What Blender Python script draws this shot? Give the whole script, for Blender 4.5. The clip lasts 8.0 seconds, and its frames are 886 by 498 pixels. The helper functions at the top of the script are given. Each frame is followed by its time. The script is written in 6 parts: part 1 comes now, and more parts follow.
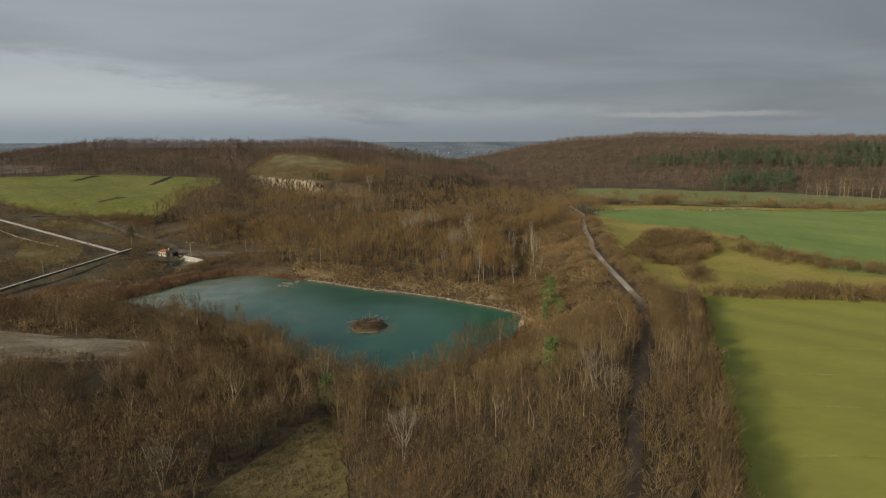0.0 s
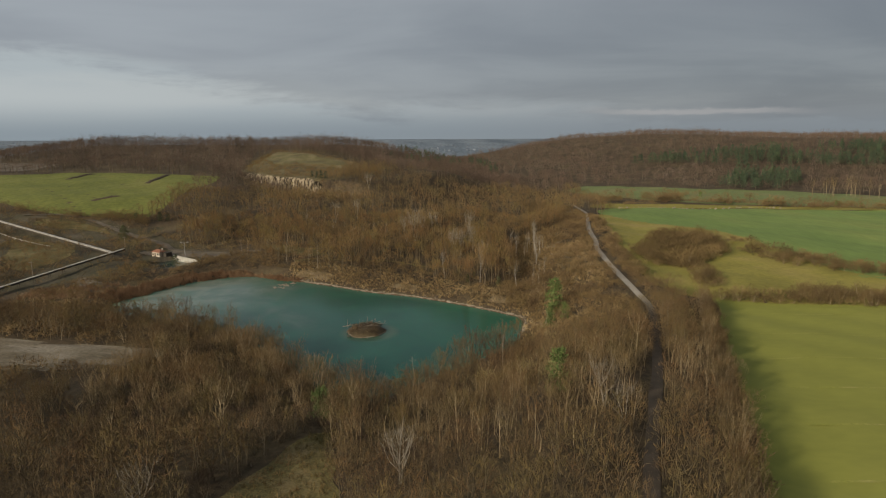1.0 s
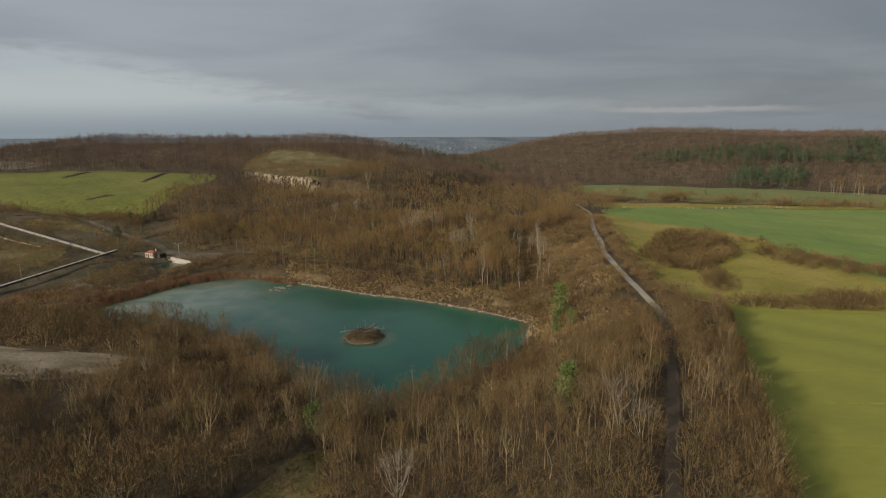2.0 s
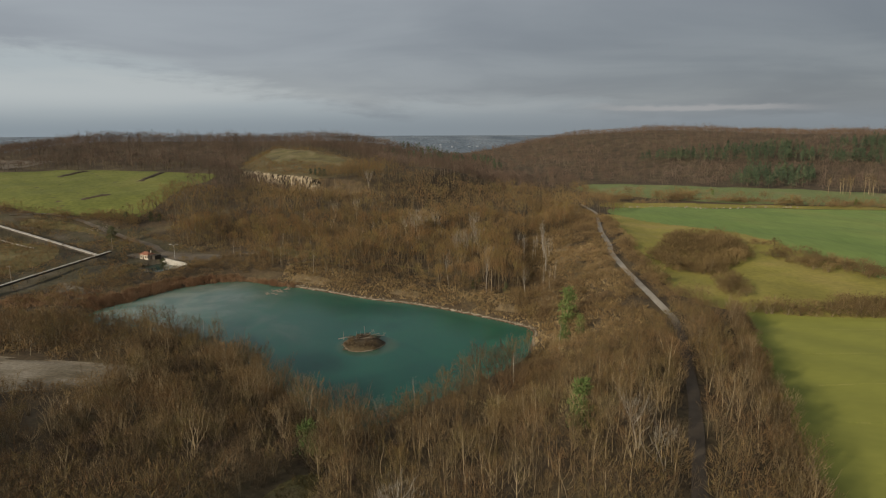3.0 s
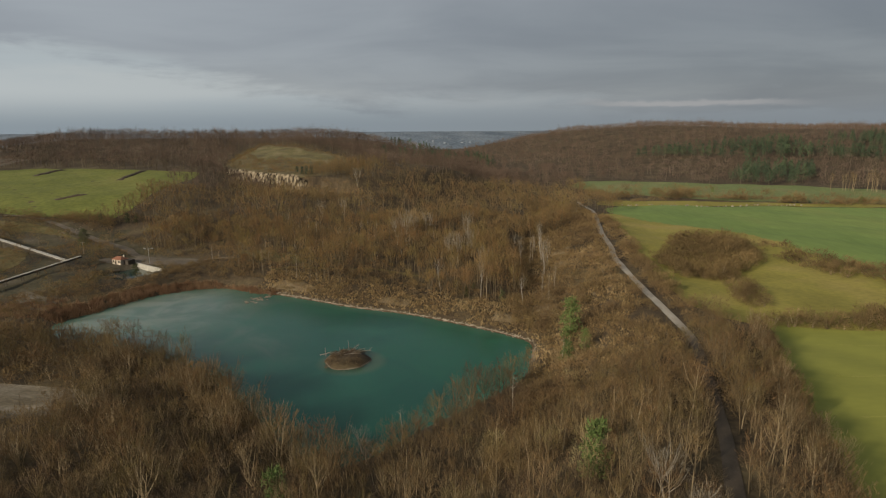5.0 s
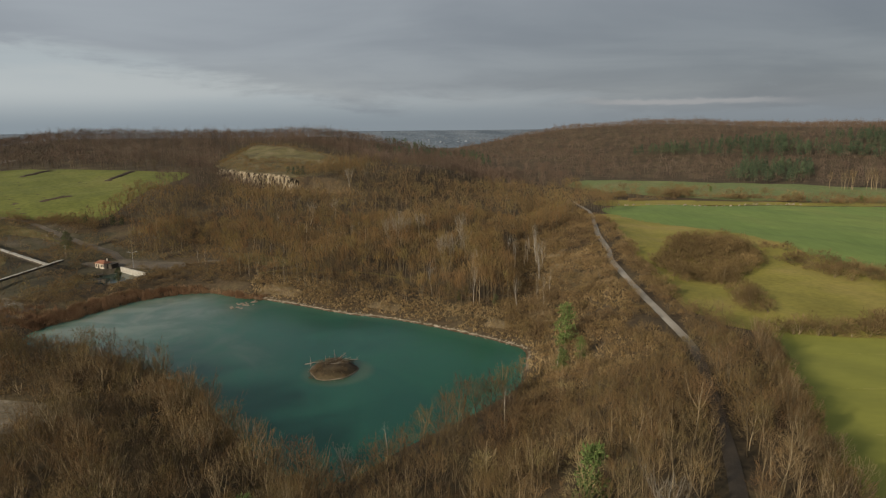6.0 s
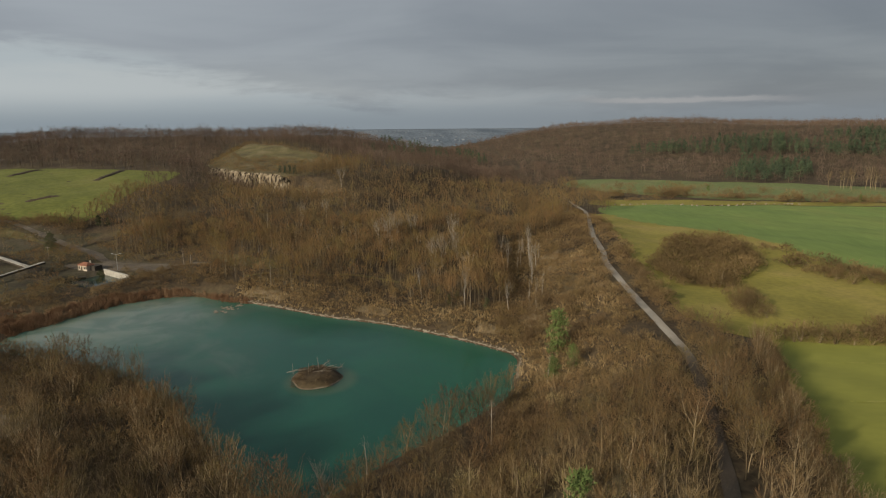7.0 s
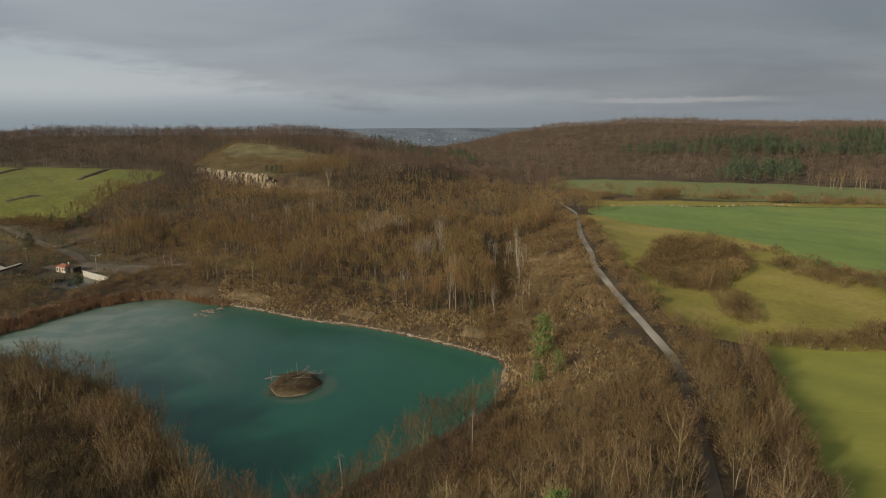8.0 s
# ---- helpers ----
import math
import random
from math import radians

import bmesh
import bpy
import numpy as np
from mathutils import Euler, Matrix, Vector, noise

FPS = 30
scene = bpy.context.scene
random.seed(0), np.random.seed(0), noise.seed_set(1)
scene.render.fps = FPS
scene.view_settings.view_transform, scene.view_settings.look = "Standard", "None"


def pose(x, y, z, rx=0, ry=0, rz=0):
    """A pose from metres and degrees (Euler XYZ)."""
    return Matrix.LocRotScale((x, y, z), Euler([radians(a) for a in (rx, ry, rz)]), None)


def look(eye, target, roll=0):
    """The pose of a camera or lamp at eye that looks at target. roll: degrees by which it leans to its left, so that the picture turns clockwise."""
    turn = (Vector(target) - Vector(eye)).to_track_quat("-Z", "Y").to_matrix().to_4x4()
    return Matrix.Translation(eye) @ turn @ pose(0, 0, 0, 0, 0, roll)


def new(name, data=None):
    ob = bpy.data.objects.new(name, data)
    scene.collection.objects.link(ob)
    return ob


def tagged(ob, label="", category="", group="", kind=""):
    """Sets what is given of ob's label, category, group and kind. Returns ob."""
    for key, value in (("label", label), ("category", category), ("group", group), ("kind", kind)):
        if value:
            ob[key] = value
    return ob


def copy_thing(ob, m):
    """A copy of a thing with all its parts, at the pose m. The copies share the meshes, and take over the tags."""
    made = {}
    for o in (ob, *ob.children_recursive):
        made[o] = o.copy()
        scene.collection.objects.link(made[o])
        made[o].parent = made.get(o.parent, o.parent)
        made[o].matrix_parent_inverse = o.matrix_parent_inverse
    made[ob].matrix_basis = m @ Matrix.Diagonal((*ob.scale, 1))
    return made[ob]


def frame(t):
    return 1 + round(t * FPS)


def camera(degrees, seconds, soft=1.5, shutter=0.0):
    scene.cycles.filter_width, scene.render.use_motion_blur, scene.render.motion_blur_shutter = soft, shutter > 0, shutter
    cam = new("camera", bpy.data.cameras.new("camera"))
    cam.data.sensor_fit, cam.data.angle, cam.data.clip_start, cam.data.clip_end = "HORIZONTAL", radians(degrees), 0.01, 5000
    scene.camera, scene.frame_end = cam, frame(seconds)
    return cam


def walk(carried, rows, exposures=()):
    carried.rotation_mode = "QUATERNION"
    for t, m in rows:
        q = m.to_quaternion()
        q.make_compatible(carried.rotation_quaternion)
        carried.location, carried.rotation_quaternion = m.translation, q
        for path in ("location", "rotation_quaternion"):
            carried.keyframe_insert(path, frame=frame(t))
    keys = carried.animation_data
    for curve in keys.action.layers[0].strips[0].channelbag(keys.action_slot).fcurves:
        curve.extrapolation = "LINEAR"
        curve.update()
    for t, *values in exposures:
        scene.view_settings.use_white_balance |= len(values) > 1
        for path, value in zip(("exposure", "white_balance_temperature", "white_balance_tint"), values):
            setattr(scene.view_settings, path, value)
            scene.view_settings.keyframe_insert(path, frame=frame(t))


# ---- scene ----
cam = camera(71.0, 8.0, soft=1.2)
PATH = [
    (0, (-4.223, -3.817, 61.074), (-4.178, -1.851, 60.708), -0.2),
    (0.5, (-4.09, -0.198, 61.034), (-4.045, 1.767, 60.663), -0.2),
    (1, (-3.949, 3.541, 61.025), (-3.906, 5.505, 60.651), -0.2),
    (1.5, (-3.887, 7.351, 61.021), (-3.844, 9.315, 60.643), -0.2),
    (3, (-3.999, 18.972, 60.857), (-3.964, 20.934, 60.472), -0.2),
    (3.5, (-4.082, 22.983, 60.839), (-4.045, 24.945, 60.449), -0.2),
    (4, (-4.054, 26.918, 60.816), (-4.013, 28.879, 60.422), -0.3),
    (4.5, (-3.767, 30.674, 60.809), (-3.717, 32.634, 60.413), -0.3),
    (6, (-1.119, 41.151, 60.762), (-1.052, 43.109, 60.361), -0.5),
    (6.5, (0.243, 44.201, 60.767), (0.315, 46.158, 60.364), -0.5),
    (7, (1.694, 46.893, 60.788), (1.767, 48.85, 60.382), -0.5),
    (7.5, (3.052, 49.024, 60.795), (3.137, 50.981, 60.389), -0.4),
    (8, (4.126, 50.786, 60.783), (4.223, 52.742, 60.375), -0.3),
]
walk(cam, [(t, look(eye, aim, roll)) for t, eye, aim, roll in PATH])

# ---- light ----
SUN_EL, SUN_AZ = 21.0, 230.0          # elevation; compass bearing with the walk heading north
world = bpy.data.worlds.new("sky")
scene.world = world
world.use_nodes = True
wn, wl = world.node_tree.nodes, world.node_tree.links
wn.clear()


def wnode(kind, **props):
    n = wn.new(kind)
    for k, v in props.items():
        n.inputs[k].default_value = v
    return n


w_out = wn.new("ShaderNodeOutputWorld")
w_bg = wnode("ShaderNodeBackground", Strength=1.0)
w_sky = wn.new("ShaderNodeTexSky")
w_sky.sky_type, w_sky.sun_disc = "NISHITA", False
w_sky.sun_elevation, w_sky.sun_rotation = radians(SUN_EL), radians(SUN_AZ)
w_dim = wn.new("ShaderNodeMix")
w_dim.data_type, w_dim.blend_type = "RGBA", "MULTIPLY"
w_dim.inputs[0].default_value = 1.0
w_dim.inputs[7].default_value = (0.075, 0.075, 0.075, 1)
wl.new(w_sky.outputs[0], w_dim.inputs[6])
w_co = wn.new("ShaderNodeTexCoord")
w_sep = wn.new("ShaderNodeSeparateXYZ")
wl.new(w_co.outputs["Generated"], w_sep.inputs[0])


def wmath(op, a, b):
    n = wn.new("ShaderNodeMath")
    n.operation = op
    for i, v in enumerate((a, b)):
        if isinstance(v, (int, float)):
            n.inputs[i].default_value = v
        else:
            wl.new(v, n.inputs[i])
    return n.outputs[0]


w_up = wmath("MAXIMUM", w_sep.outputs[2], 0.0)
w_den = wmath("ADD", w_up, 0.13)
w_flat = wn.new("ShaderNodeCombineXYZ")
wl.new(wmath("DIVIDE", w_sep.outputs[0], w_den), w_flat.inputs[0])
wl.new(wmath("DIVIDE", w_sep.outputs[1], w_den), w_flat.inputs[1])


def wclouds(scale, squash, seed, lo, hi, detail=6.0, rough=0.55, dist=0.4):
    m = wn.new("ShaderNodeMapping")
    m.inputs["Scale"].default_value = (squash, 1.0, 1.0)
    m.inputs["Location"].default_value = (seed, seed * 0.7, 0)
    m.inputs["Rotation"].default_value = (0, 0, 0.22)
    wl.new(w_flat.outputs[0], m.inputs[0])
    n = wnode("ShaderNodeTexNoise", Scale=scale, Detail=detail, Roughness=rough, Distortion=dist)
    wl.new(m.outputs[0], n.inputs["Vector"])
    r = wn.new("ShaderNodeMapRange")
    r.interpolation_type = "SMOOTHSTEP"
    r.inputs[1].default_value, r.inputs[2].default_value = lo, hi
    wl.new(n.outputs[0], r.inputs[0])
    return r.outputs[0]


def wmix(fac, a, b):
    n = wn.new("ShaderNodeMix")
    n.data_type = "RGBA"
    for i, v in ((0, fac), (6, a), (7, b)):
        if isinstance(v, (float, tuple)):
            n.inputs[i].default_value = v
        else:
            wl.new(v, n.inputs[i])
    return n.outputs[2]


w_ang = wn.new("ShaderNodeCombineXYZ")
wl.new(w_sep.outputs[0], w_ang.inputs[0])
wl.new(w_sep.outputs[2], w_ang.inputs[1])
wl.new(w_sep.outputs[1], w_ang.inputs[2])


def wbands(scale, tall, turn, seed, lo, hi, detail=7.0, rough=0.6, dist=0.3):
    """Cloud banks drawn out along the horizon."""
    m = wn.new("ShaderNodeMapping")
    m.inputs["Scale"].default_value = (1.0, tall, 0.5)
    m.inputs["Location"].default_value = (seed, seed * 0.37, 0)
    m.inputs["Rotation"].default_value = (0, 0, turn)
    wl.new(w_ang.outputs[0], m.inputs[0])
    n = wnode("ShaderNodeTexNoise", Scale=scale, Detail=detail, Roughness=rough, Distortion=dist)
    wl.new(m.outputs[0], n.inputs["Vector"])
    return wstep(n.outputs[0], lo, hi)


def wstep(src, lo, hi):
    r = wn.new("ShaderNodeMapRange")
    r.interpolation_type = "SMOOTHSTEP"
    r.inputs[1].default_value, r.inputs[2].default_value = lo, hi
    wl.new(src, r.inputs[0])
    return r.outputs[0]


lumps = wclouds(0.8, 0.8, 4.3, 0.32, 0.68, detail=7.0, rough=0.5, dist=0.5)
wisps = wbands(4.0, 4.5, 0.12, 2.6, 0.30, 0.70, detail=9.0, rough=0.62)
streak = wbands(2.0, 6.0, 0.06, 7.7, 0.42, 0.66, detail=8.0, rough=0.55)
east = wstep(w_sep.outputs[0], -0.55, 0.62)
# the high deck, darker to the east, with uneven lumps
deck = wmix(east, (0.294, 0.322, 0.358, 1), (0.177, 0.196, 0.222, 1))
deck = wmix(wmath("MULTIPLY", lumps, 0.75), deck, wmix(east, (0.379, 0.414, 0.446, 1), (0.245, 0.266, 0.288, 1)))
low = wmath("MULTIPLY", streak, wstep(w_sep.outputs[2], 0.12, 0.03))
deck = wmix(wmath("MULTIPLY", low, 0.55), deck, wmix(east, (0.433, 0.463, 0.470, 1), (0.288, 0.306, 0.318, 1)))
sky = wmix(0.92, w_dim.outputs[2], deck)
# the lighter sky under the deck's slanting lower edge
clear = wmix(east, (0.407, 0.456, 0.478, 1), (0.270, 0.297, 0.316, 1))
clear = wmix(wmath("MULTIPLY", streak, 0.6), clear, wmix(east, (0.484, 0.515, 0.515, 1), (0.355, 0.364, 0.365, 1)))
edge = wmath("MINIMUM", wmath("MAXIMUM", wmath("SUBTRACT", 0.006, wmath("MULTIPLY", w_sep.outputs[0], 0.17)), 0.022), 0.098)
lift = wmath("ADD", wmath("SUBTRACT", w_sep.outputs[2], edge), wmath("MULTIPLY", wmath("SUBTRACT", wisps, 0.5), 0.045))
sky = wmix(wstep(lift, -0.014, 0.016), clear, sky)
# grey-blue haze low over the horizon
sky = wmix(wmath("MULTIPLY", wstep(w_sep.outputs[2], 0.048, -0.006), 0.9), sky, wmix(east, (0.235, 0.279, 0.312, 1), (0.214, 0.243, 0.266, 1)))
# one long thin bright streak low in the east
away = wmath("ABSOLUTE", wmath("ADD", wmath("SUBTRACT", w_sep.outputs[2], 0.029), wmath("MULTIPLY", wmath("SUBTRACT", wisps, 0.5), 0.010)), 0.0)
reach = wmath("MULTIPLY", wstep(w_sep.outputs[0], 0.20, 0.34), wstep(w_sep.outputs[0], 0.56, 0.44))
sky = wmix(wmath("MULTIPLY", wmath("MULTIPLY", wstep(away, 0.006, 0.001), reach), 0.6), sky, (0.400, 0.392, 0.390, 1))
wl.new(sky, w_bg.inputs[0])
wl.new(w_bg.outputs[0], w_out.inputs[0])

sun = new("sun", bpy.data.lights.new("sun", "SUN"))
sun.data.energy, sun.data.angle, sun.data.color = 4.45, radians(3.0), (1.0, 0.87, 0.69)
az, el = radians(SUN_AZ), radians(SUN_EL)
sun_dir = Vector((math.sin(az) * math.cos(el), math.cos(az) * math.cos(el), math.sin(el)))
sun.matrix_world = look(sun_dir * 300, (0, 0, 0))
scene.view_settings.exposure = 0.0


# ---- materials ----
def material(name, stops, scale=1.0, rough=0.9, bump=0.0, detail=6.0, fine=0.0, source="noise", spread=0.25, stretch=(1, 1, 1), coords="Object", metal=0.0):
    """A ramp of colours, driven by noise, by each object's random value or by the attribute tone, with grain and relief."""
    m = bpy.data.materials.new(name)
    m.use_nodes = True
    nd, lk = m.node_tree.nodes, m.node_tree.links
    bsdf = nd["Principled BSDF"]
    bsdf.inputs["Roughness"].default_value = rough
    bsdf.inputs["Metallic"].default_value = metal
    bsdf.inputs["Specular IOR Level"].default_value = 0.25
    tc = nd.new("ShaderNodeTexCoord")
    mp = nd.new("ShaderNodeMapping")
    mp.inputs["Scale"].default_value = stretch
    lk.new(tc.outputs[coords], mp.inputs[0])
    no = nd.new("ShaderNodeTexNoise")
    no.inputs["Scale"].default_value, no.inputs["Detail"].default_value = scale, detail
    lk.new(mp.outputs[0], no.inputs["Vector"])
    fac = no.outputs[0]
    if source != "noise":
        if source == "random":
            src = nd.new("ShaderNodeObjectInfo").outputs["Random"]
        else:
            at = nd.new("ShaderNodeAttribute")
            at.attribute_name = "tone"
            src = at.outputs["Fac"]
        mx = nd.new("ShaderNodeMix")
        mx.inputs[0].default_value = spread
        lk.new(src, mx.inputs[2])
        lk.new(no.outputs[0], mx.inputs[3])
        fac = mx.outputs[0]
    ramp = nd.new("ShaderNodeValToRGB")
    while len(ramp.color_ramp.elements) < len(stops):
        ramp.color_ramp.elements.new(0.5)
    for e, (p, c) in zip(ramp.color_ramp.elements, stops):
        e.position, e.color = p, (*c, 1)
    lk.new(fac, ramp.inputs[0])
    colour = ramp.outputs[0]
    if fine:
        n2 = nd.new("ShaderNodeTexNoise")
        n2.inputs["Scale"].default_value, n2.inputs["Detail"].default_value = scale * 14, 4
        lk.new(mp.outputs[0], n2.inputs["Vector"])
        rg = nd.new("ShaderNodeMapRange")
        rg.inputs[1].default_value, rg.inputs[2].default_value = 0.3, 0.7
        rg.inputs[3].default_value, rg.inputs[4].default_value = 1 - fine, 1 + fine
        lk.new(n2.outputs[0], rg.inputs[0])
        mu = nd.new("ShaderNodeMix")
        mu.data_type, mu.blend_type = "RGBA", "MULTIPLY"
        mu.inputs[0].default_value = 1.0
        lk.new(colour, mu.inputs[6])
        lk.new(rg.outputs[0], mu.inputs[7])
        colour = mu.outputs[2]
    lk.new(colour, bsdf.inputs["Base Color"])
    if bump:
        bp = nd.new("ShaderNodeBump")
        bp.inputs["Strength"].default_value, bp.inputs["Distance"].default_value = 0.6, bump
        lk.new(no.outputs[0], bp.inputs["Height"])
        lk.new(bp.outputs[0], bsdf.inputs["Normal"])
    return m


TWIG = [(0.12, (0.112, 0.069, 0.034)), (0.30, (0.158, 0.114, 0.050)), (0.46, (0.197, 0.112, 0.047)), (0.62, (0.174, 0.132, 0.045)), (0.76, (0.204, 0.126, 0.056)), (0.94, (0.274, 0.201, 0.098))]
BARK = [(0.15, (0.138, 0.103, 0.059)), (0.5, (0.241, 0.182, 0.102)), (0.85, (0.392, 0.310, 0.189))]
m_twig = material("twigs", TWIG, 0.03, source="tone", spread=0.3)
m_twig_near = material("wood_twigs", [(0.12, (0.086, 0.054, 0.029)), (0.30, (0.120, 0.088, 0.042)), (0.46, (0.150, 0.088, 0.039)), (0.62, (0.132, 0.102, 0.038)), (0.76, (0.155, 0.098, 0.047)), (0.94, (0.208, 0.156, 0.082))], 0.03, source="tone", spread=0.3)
m_twig_one = material("twigs_of_tree", [(0.10, (0.076, 0.050, 0.028)), (0.28, (0.110, 0.084, 0.037)), (0.45, (0.147, 0.084, 0.036)), (0.6, (0.128, 0.099, 0.033)), (0.75, (0.149, 0.091, 0.041)), (0.93, (0.214, 0.160, 0.078))], 0.4, source="random", spread=0.2)
m_grey = material("grey_brown_twigs", [(0.12, (0.109, 0.072, 0.038)), (0.32, (0.156, 0.115, 0.052)), (0.48, (0.190, 0.115, 0.053)), (0.64, (0.172, 0.133, 0.050)), (0.78, (0.202, 0.135, 0.062)), (0.94, (0.274, 0.205, 0.112))], 0.02, source="tone", spread=0.35)
# beech grey-brown, greyed further so the colour carries haze over far woods
m_beech = material("hazed_beech_twigs", [(0.12, (0.053, 0.045, 0.036)), (0.4, (0.098, 0.070, 0.051)), (0.65, (0.142, 0.095, 0.067)), (0.9, (0.180, 0.138, 0.104))], 0.012, source="tone", spread=0.35)
m_bark = material("bark", [(0.15, (0.071, 0.055, 0.034)), (0.5, (0.121, 0.096, 0.058)), (0.9, (0.217, 0.178, 0.117))], 3.0, source="tone", spread=0.3)
m_bark_one = material("bark_of_tree", BARK, 3.0, source="random", spread=0.3)
m_yellow = material("yellowish_twigs", [(0.25, (0.200, 0.162, 0.066)), (0.7, (0.362, 0.294, 0.138))], 0.5, source="random", spread=0.5)
m_pale = material("pale_bark", [(0.3, (0.260, 0.226, 0.171)), (0.7, (0.437, 0.389, 0.308))], 2.0)
m_white = material("white_birch_bark", [(0.3, (0.259, 0.230, 0.187)), (0.7, (0.446, 0.410, 0.346))], 2.0)
m_paletwig = material("pale_twigs", [(0.3, (0.17, 0.15, 0.115)), (0.7, (0.27, 0.24, 0.185))], 1.0)
m_shrub = material("shrub_twigs", [(0.12, (0.104, 0.071, 0.036)), (0.38, (0.157, 0.103, 0.048)), (0.55, (0.167, 0.118, 0.049)), (0.72, (0.204, 0.131, 0.060)), (0.92, (0.274, 0.202, 0.102))], 0.05, source="tone", spread=0.3)
# undergrowth twigs coloured dark to paint the shade in gaps between trees
m_under = material("shade_dark_twigs", [(0.15, (0.052, 0.036, 0.026)), (0.45, (0.082, 0.056, 0.037)), (0.7, (0.098, 0.074, 0.040)), (0.92, (0.142, 0.102, 0.060))], 0.1, source="tone", spread=0.3)
m_under_one = material("island_twigs", [(0.2, (0.060, 0.042, 0.026)), (0.6, (0.105, 0.072, 0.038)), (0.9, (0.165, 0.118, 0.062))], 0.4, source="random", spread=0.3)
m_thorn = material("thicket_twigs", [(0.2, (0.087, 0.060, 0.026)), (0.6, (0.153, 0.105, 0.044)), (0.85, (0.211, 0.146, 0.061))], 0.3, source="random", spread=0.4)
m_thorn_far = material("thicket_mass", [(0.2, (0.087, 0.060, 0.026)), (0.6, (0.153, 0.105, 0.044)), (0.85, (0.211, 0.146, 0.061))], 0.1, source="tone", spread=0.4)
m_needle = material("needles", [(0.2, (0.043, 0.064, 0.039)), (0.6, (0.070, 0.101, 0.054)), (0.9, (0.111, 0.143, 0.069))], 0.2, source="tone", spread=0.4)
m_needle_one = material("needles_of_tree", [(0.2, (0.057, 0.092, 0.027)), (0.8, (0.134, 0.180, 0.051))], 0.5, source="random", spread=0.5)
m_olive = material("olive_needles", [(0.2, (0.050, 0.058, 0.026)), (0.8, (0.098, 0.105, 0.046))], 0.5, source="random", spread=0.5)
m_reed = material("reeds", [(0.2, (0.131, 0.078, 0.044)), (0.5, (0.226, 0.130, 0.069)), (0.85, (0.357, 0.244, 0.142))], 0.05, source="tone", spread=0.4)
m_tuft = material("dry_tufts", [(0.2, (0.200, 0.142, 0.067)), (0.5, (0.310, 0.221, 0.104)), (0.85, (0.420, 0.314, 0.162))], 0.06, source="tone", spread=0.4)
m_green_tuft = material("olive_tufts", [(0.2, (0.077, 0.065, 0.022)), (0.5, (0.126, 0.094, 0.032)), (0.85, (0.225, 0.144, 0.068))], 0.15, source="tone", spread=0.4)
m_bank = material("bare_bank", [(0.25, (0.140, 0.100, 0.052)), (0.5, (0.210, 0.159, 0.091)), (0.8, (0.294, 0.240, 0.147))], 0.25, bump=0.3, fine=0.3)
m_litter = material("leaf_litter", [(0.25, (0.043, 0.031, 0.018)), (0.5, (0.075, 0.054, 0.030)), (0.75, (0.119, 0.092, 0.046))], 0.06, bump=0.3, fine=0.35)
m_wild = material("wild_ground", [(0.3, (0.040, 0.031, 0.020)), (0.45, (0.066, 0.057, 0.029)), (0.58, (0.089, 0.073, 0.045)), (0.75, (0.125, 0.104, 0.076))], 0.07, bump=0.3, fine=0.35)
m_grass = material("winter_grass", [(0.3, (0.221, 0.225, 0.043)), (0.55, (0.231, 0.235, 0.046)), (0.75, (0.245, 0.244, 0.053))], 0.04, fine=0.05, stretch=(0.6, 1.1, 1))
m_meadow = material("dry_meadow", [(0.3, (0.200, 0.174, 0.036)), (0.5, (0.245, 0.215, 0.045)), (0.75, (0.308, 0.242, 0.073))], 0.05, bump=0.02, fine=0.14)
m_crop = material("young_crop", [(0.3, (0.140, 0.204, 0.053)), (0.55, (0.174, 0.237, 0.062)), (0.75, (0.213, 0.245, 0.067))], 0.02, bump=0.05, fine=0.1, stretch=(1.5, 0.4, 1))
m_upland = material("upland_grass", [(0.3, (0.090, 0.074, 0.036)), (0.5, (0.135, 0.116, 0.047)), (0.7, (0.197, 0.160, 0.085))], 0.07, bump=0.2, fine=0.3)
m_brow = material("brow_ground", [(0.3, (0.085, 0.066, 0.034)), (0.5, (0.130, 0.106, 0.050)), (0.7, (0.185, 0.152, 0.080))], 0.09, bump=0.2, fine=0.35)
m_back = material("back_field", [(0.3, (0.130, 0.158, 0.056)), (0.5, (0.156, 0.188, 0.066)), (0.62, (0.184, 0.188, 0.074)), (0.8, (0.215, 0.186, 0.090))], 0.035, bump=0.05, fine=0.2)
m_rough = material("rough_grass", [(0.25, (0.075, 0.067, 0.024)), (0.5, (0.132, 0.108, 0.041)), (0.8, (0.207, 0.156, 0.075))], 0.18, bump=0.3, fine=0.35)
m_gravel = material("gravel", [(0.3, (0.095, 0.075, 0.045)), (0.48, (0.150, 0.124, 0.084)), (0.62, (0.215, 0.185, 0.138)), (0.8, (0.27, 0.24, 0.185))], 0.12, bump=0.15, fine=0.3, stretch=(0.6, 1.4, 1))
m_dirt = material("dirt", [(0.25, (0.088, 0.071, 0.051)), (0.5, (0.136, 0.112, 0.083)), (0.8, (0.192, 0.162, 0.125))], 0.15, bump=0.15, fine=0.25)
m_tuft_ground = material("worn_grass", [(0.42, (0.235, 0.242, 0.046)), (0.56, (0.265, 0.262, 0.062)), (0.75, (0.315, 0.288, 0.095))], 0.22, fine=0.2)
m_road = material("gravel_road", [(0.12, (0.085, 0.066, 0.047)), (0.35, (0.135, 0.110, 0.080)), (0.72, (0.27, 0.235, 0.185)), (0.9, (0.39, 0.35, 0.285))], 0.35, fine=0.15, bump=0.03, source="tone", spread=0.3)
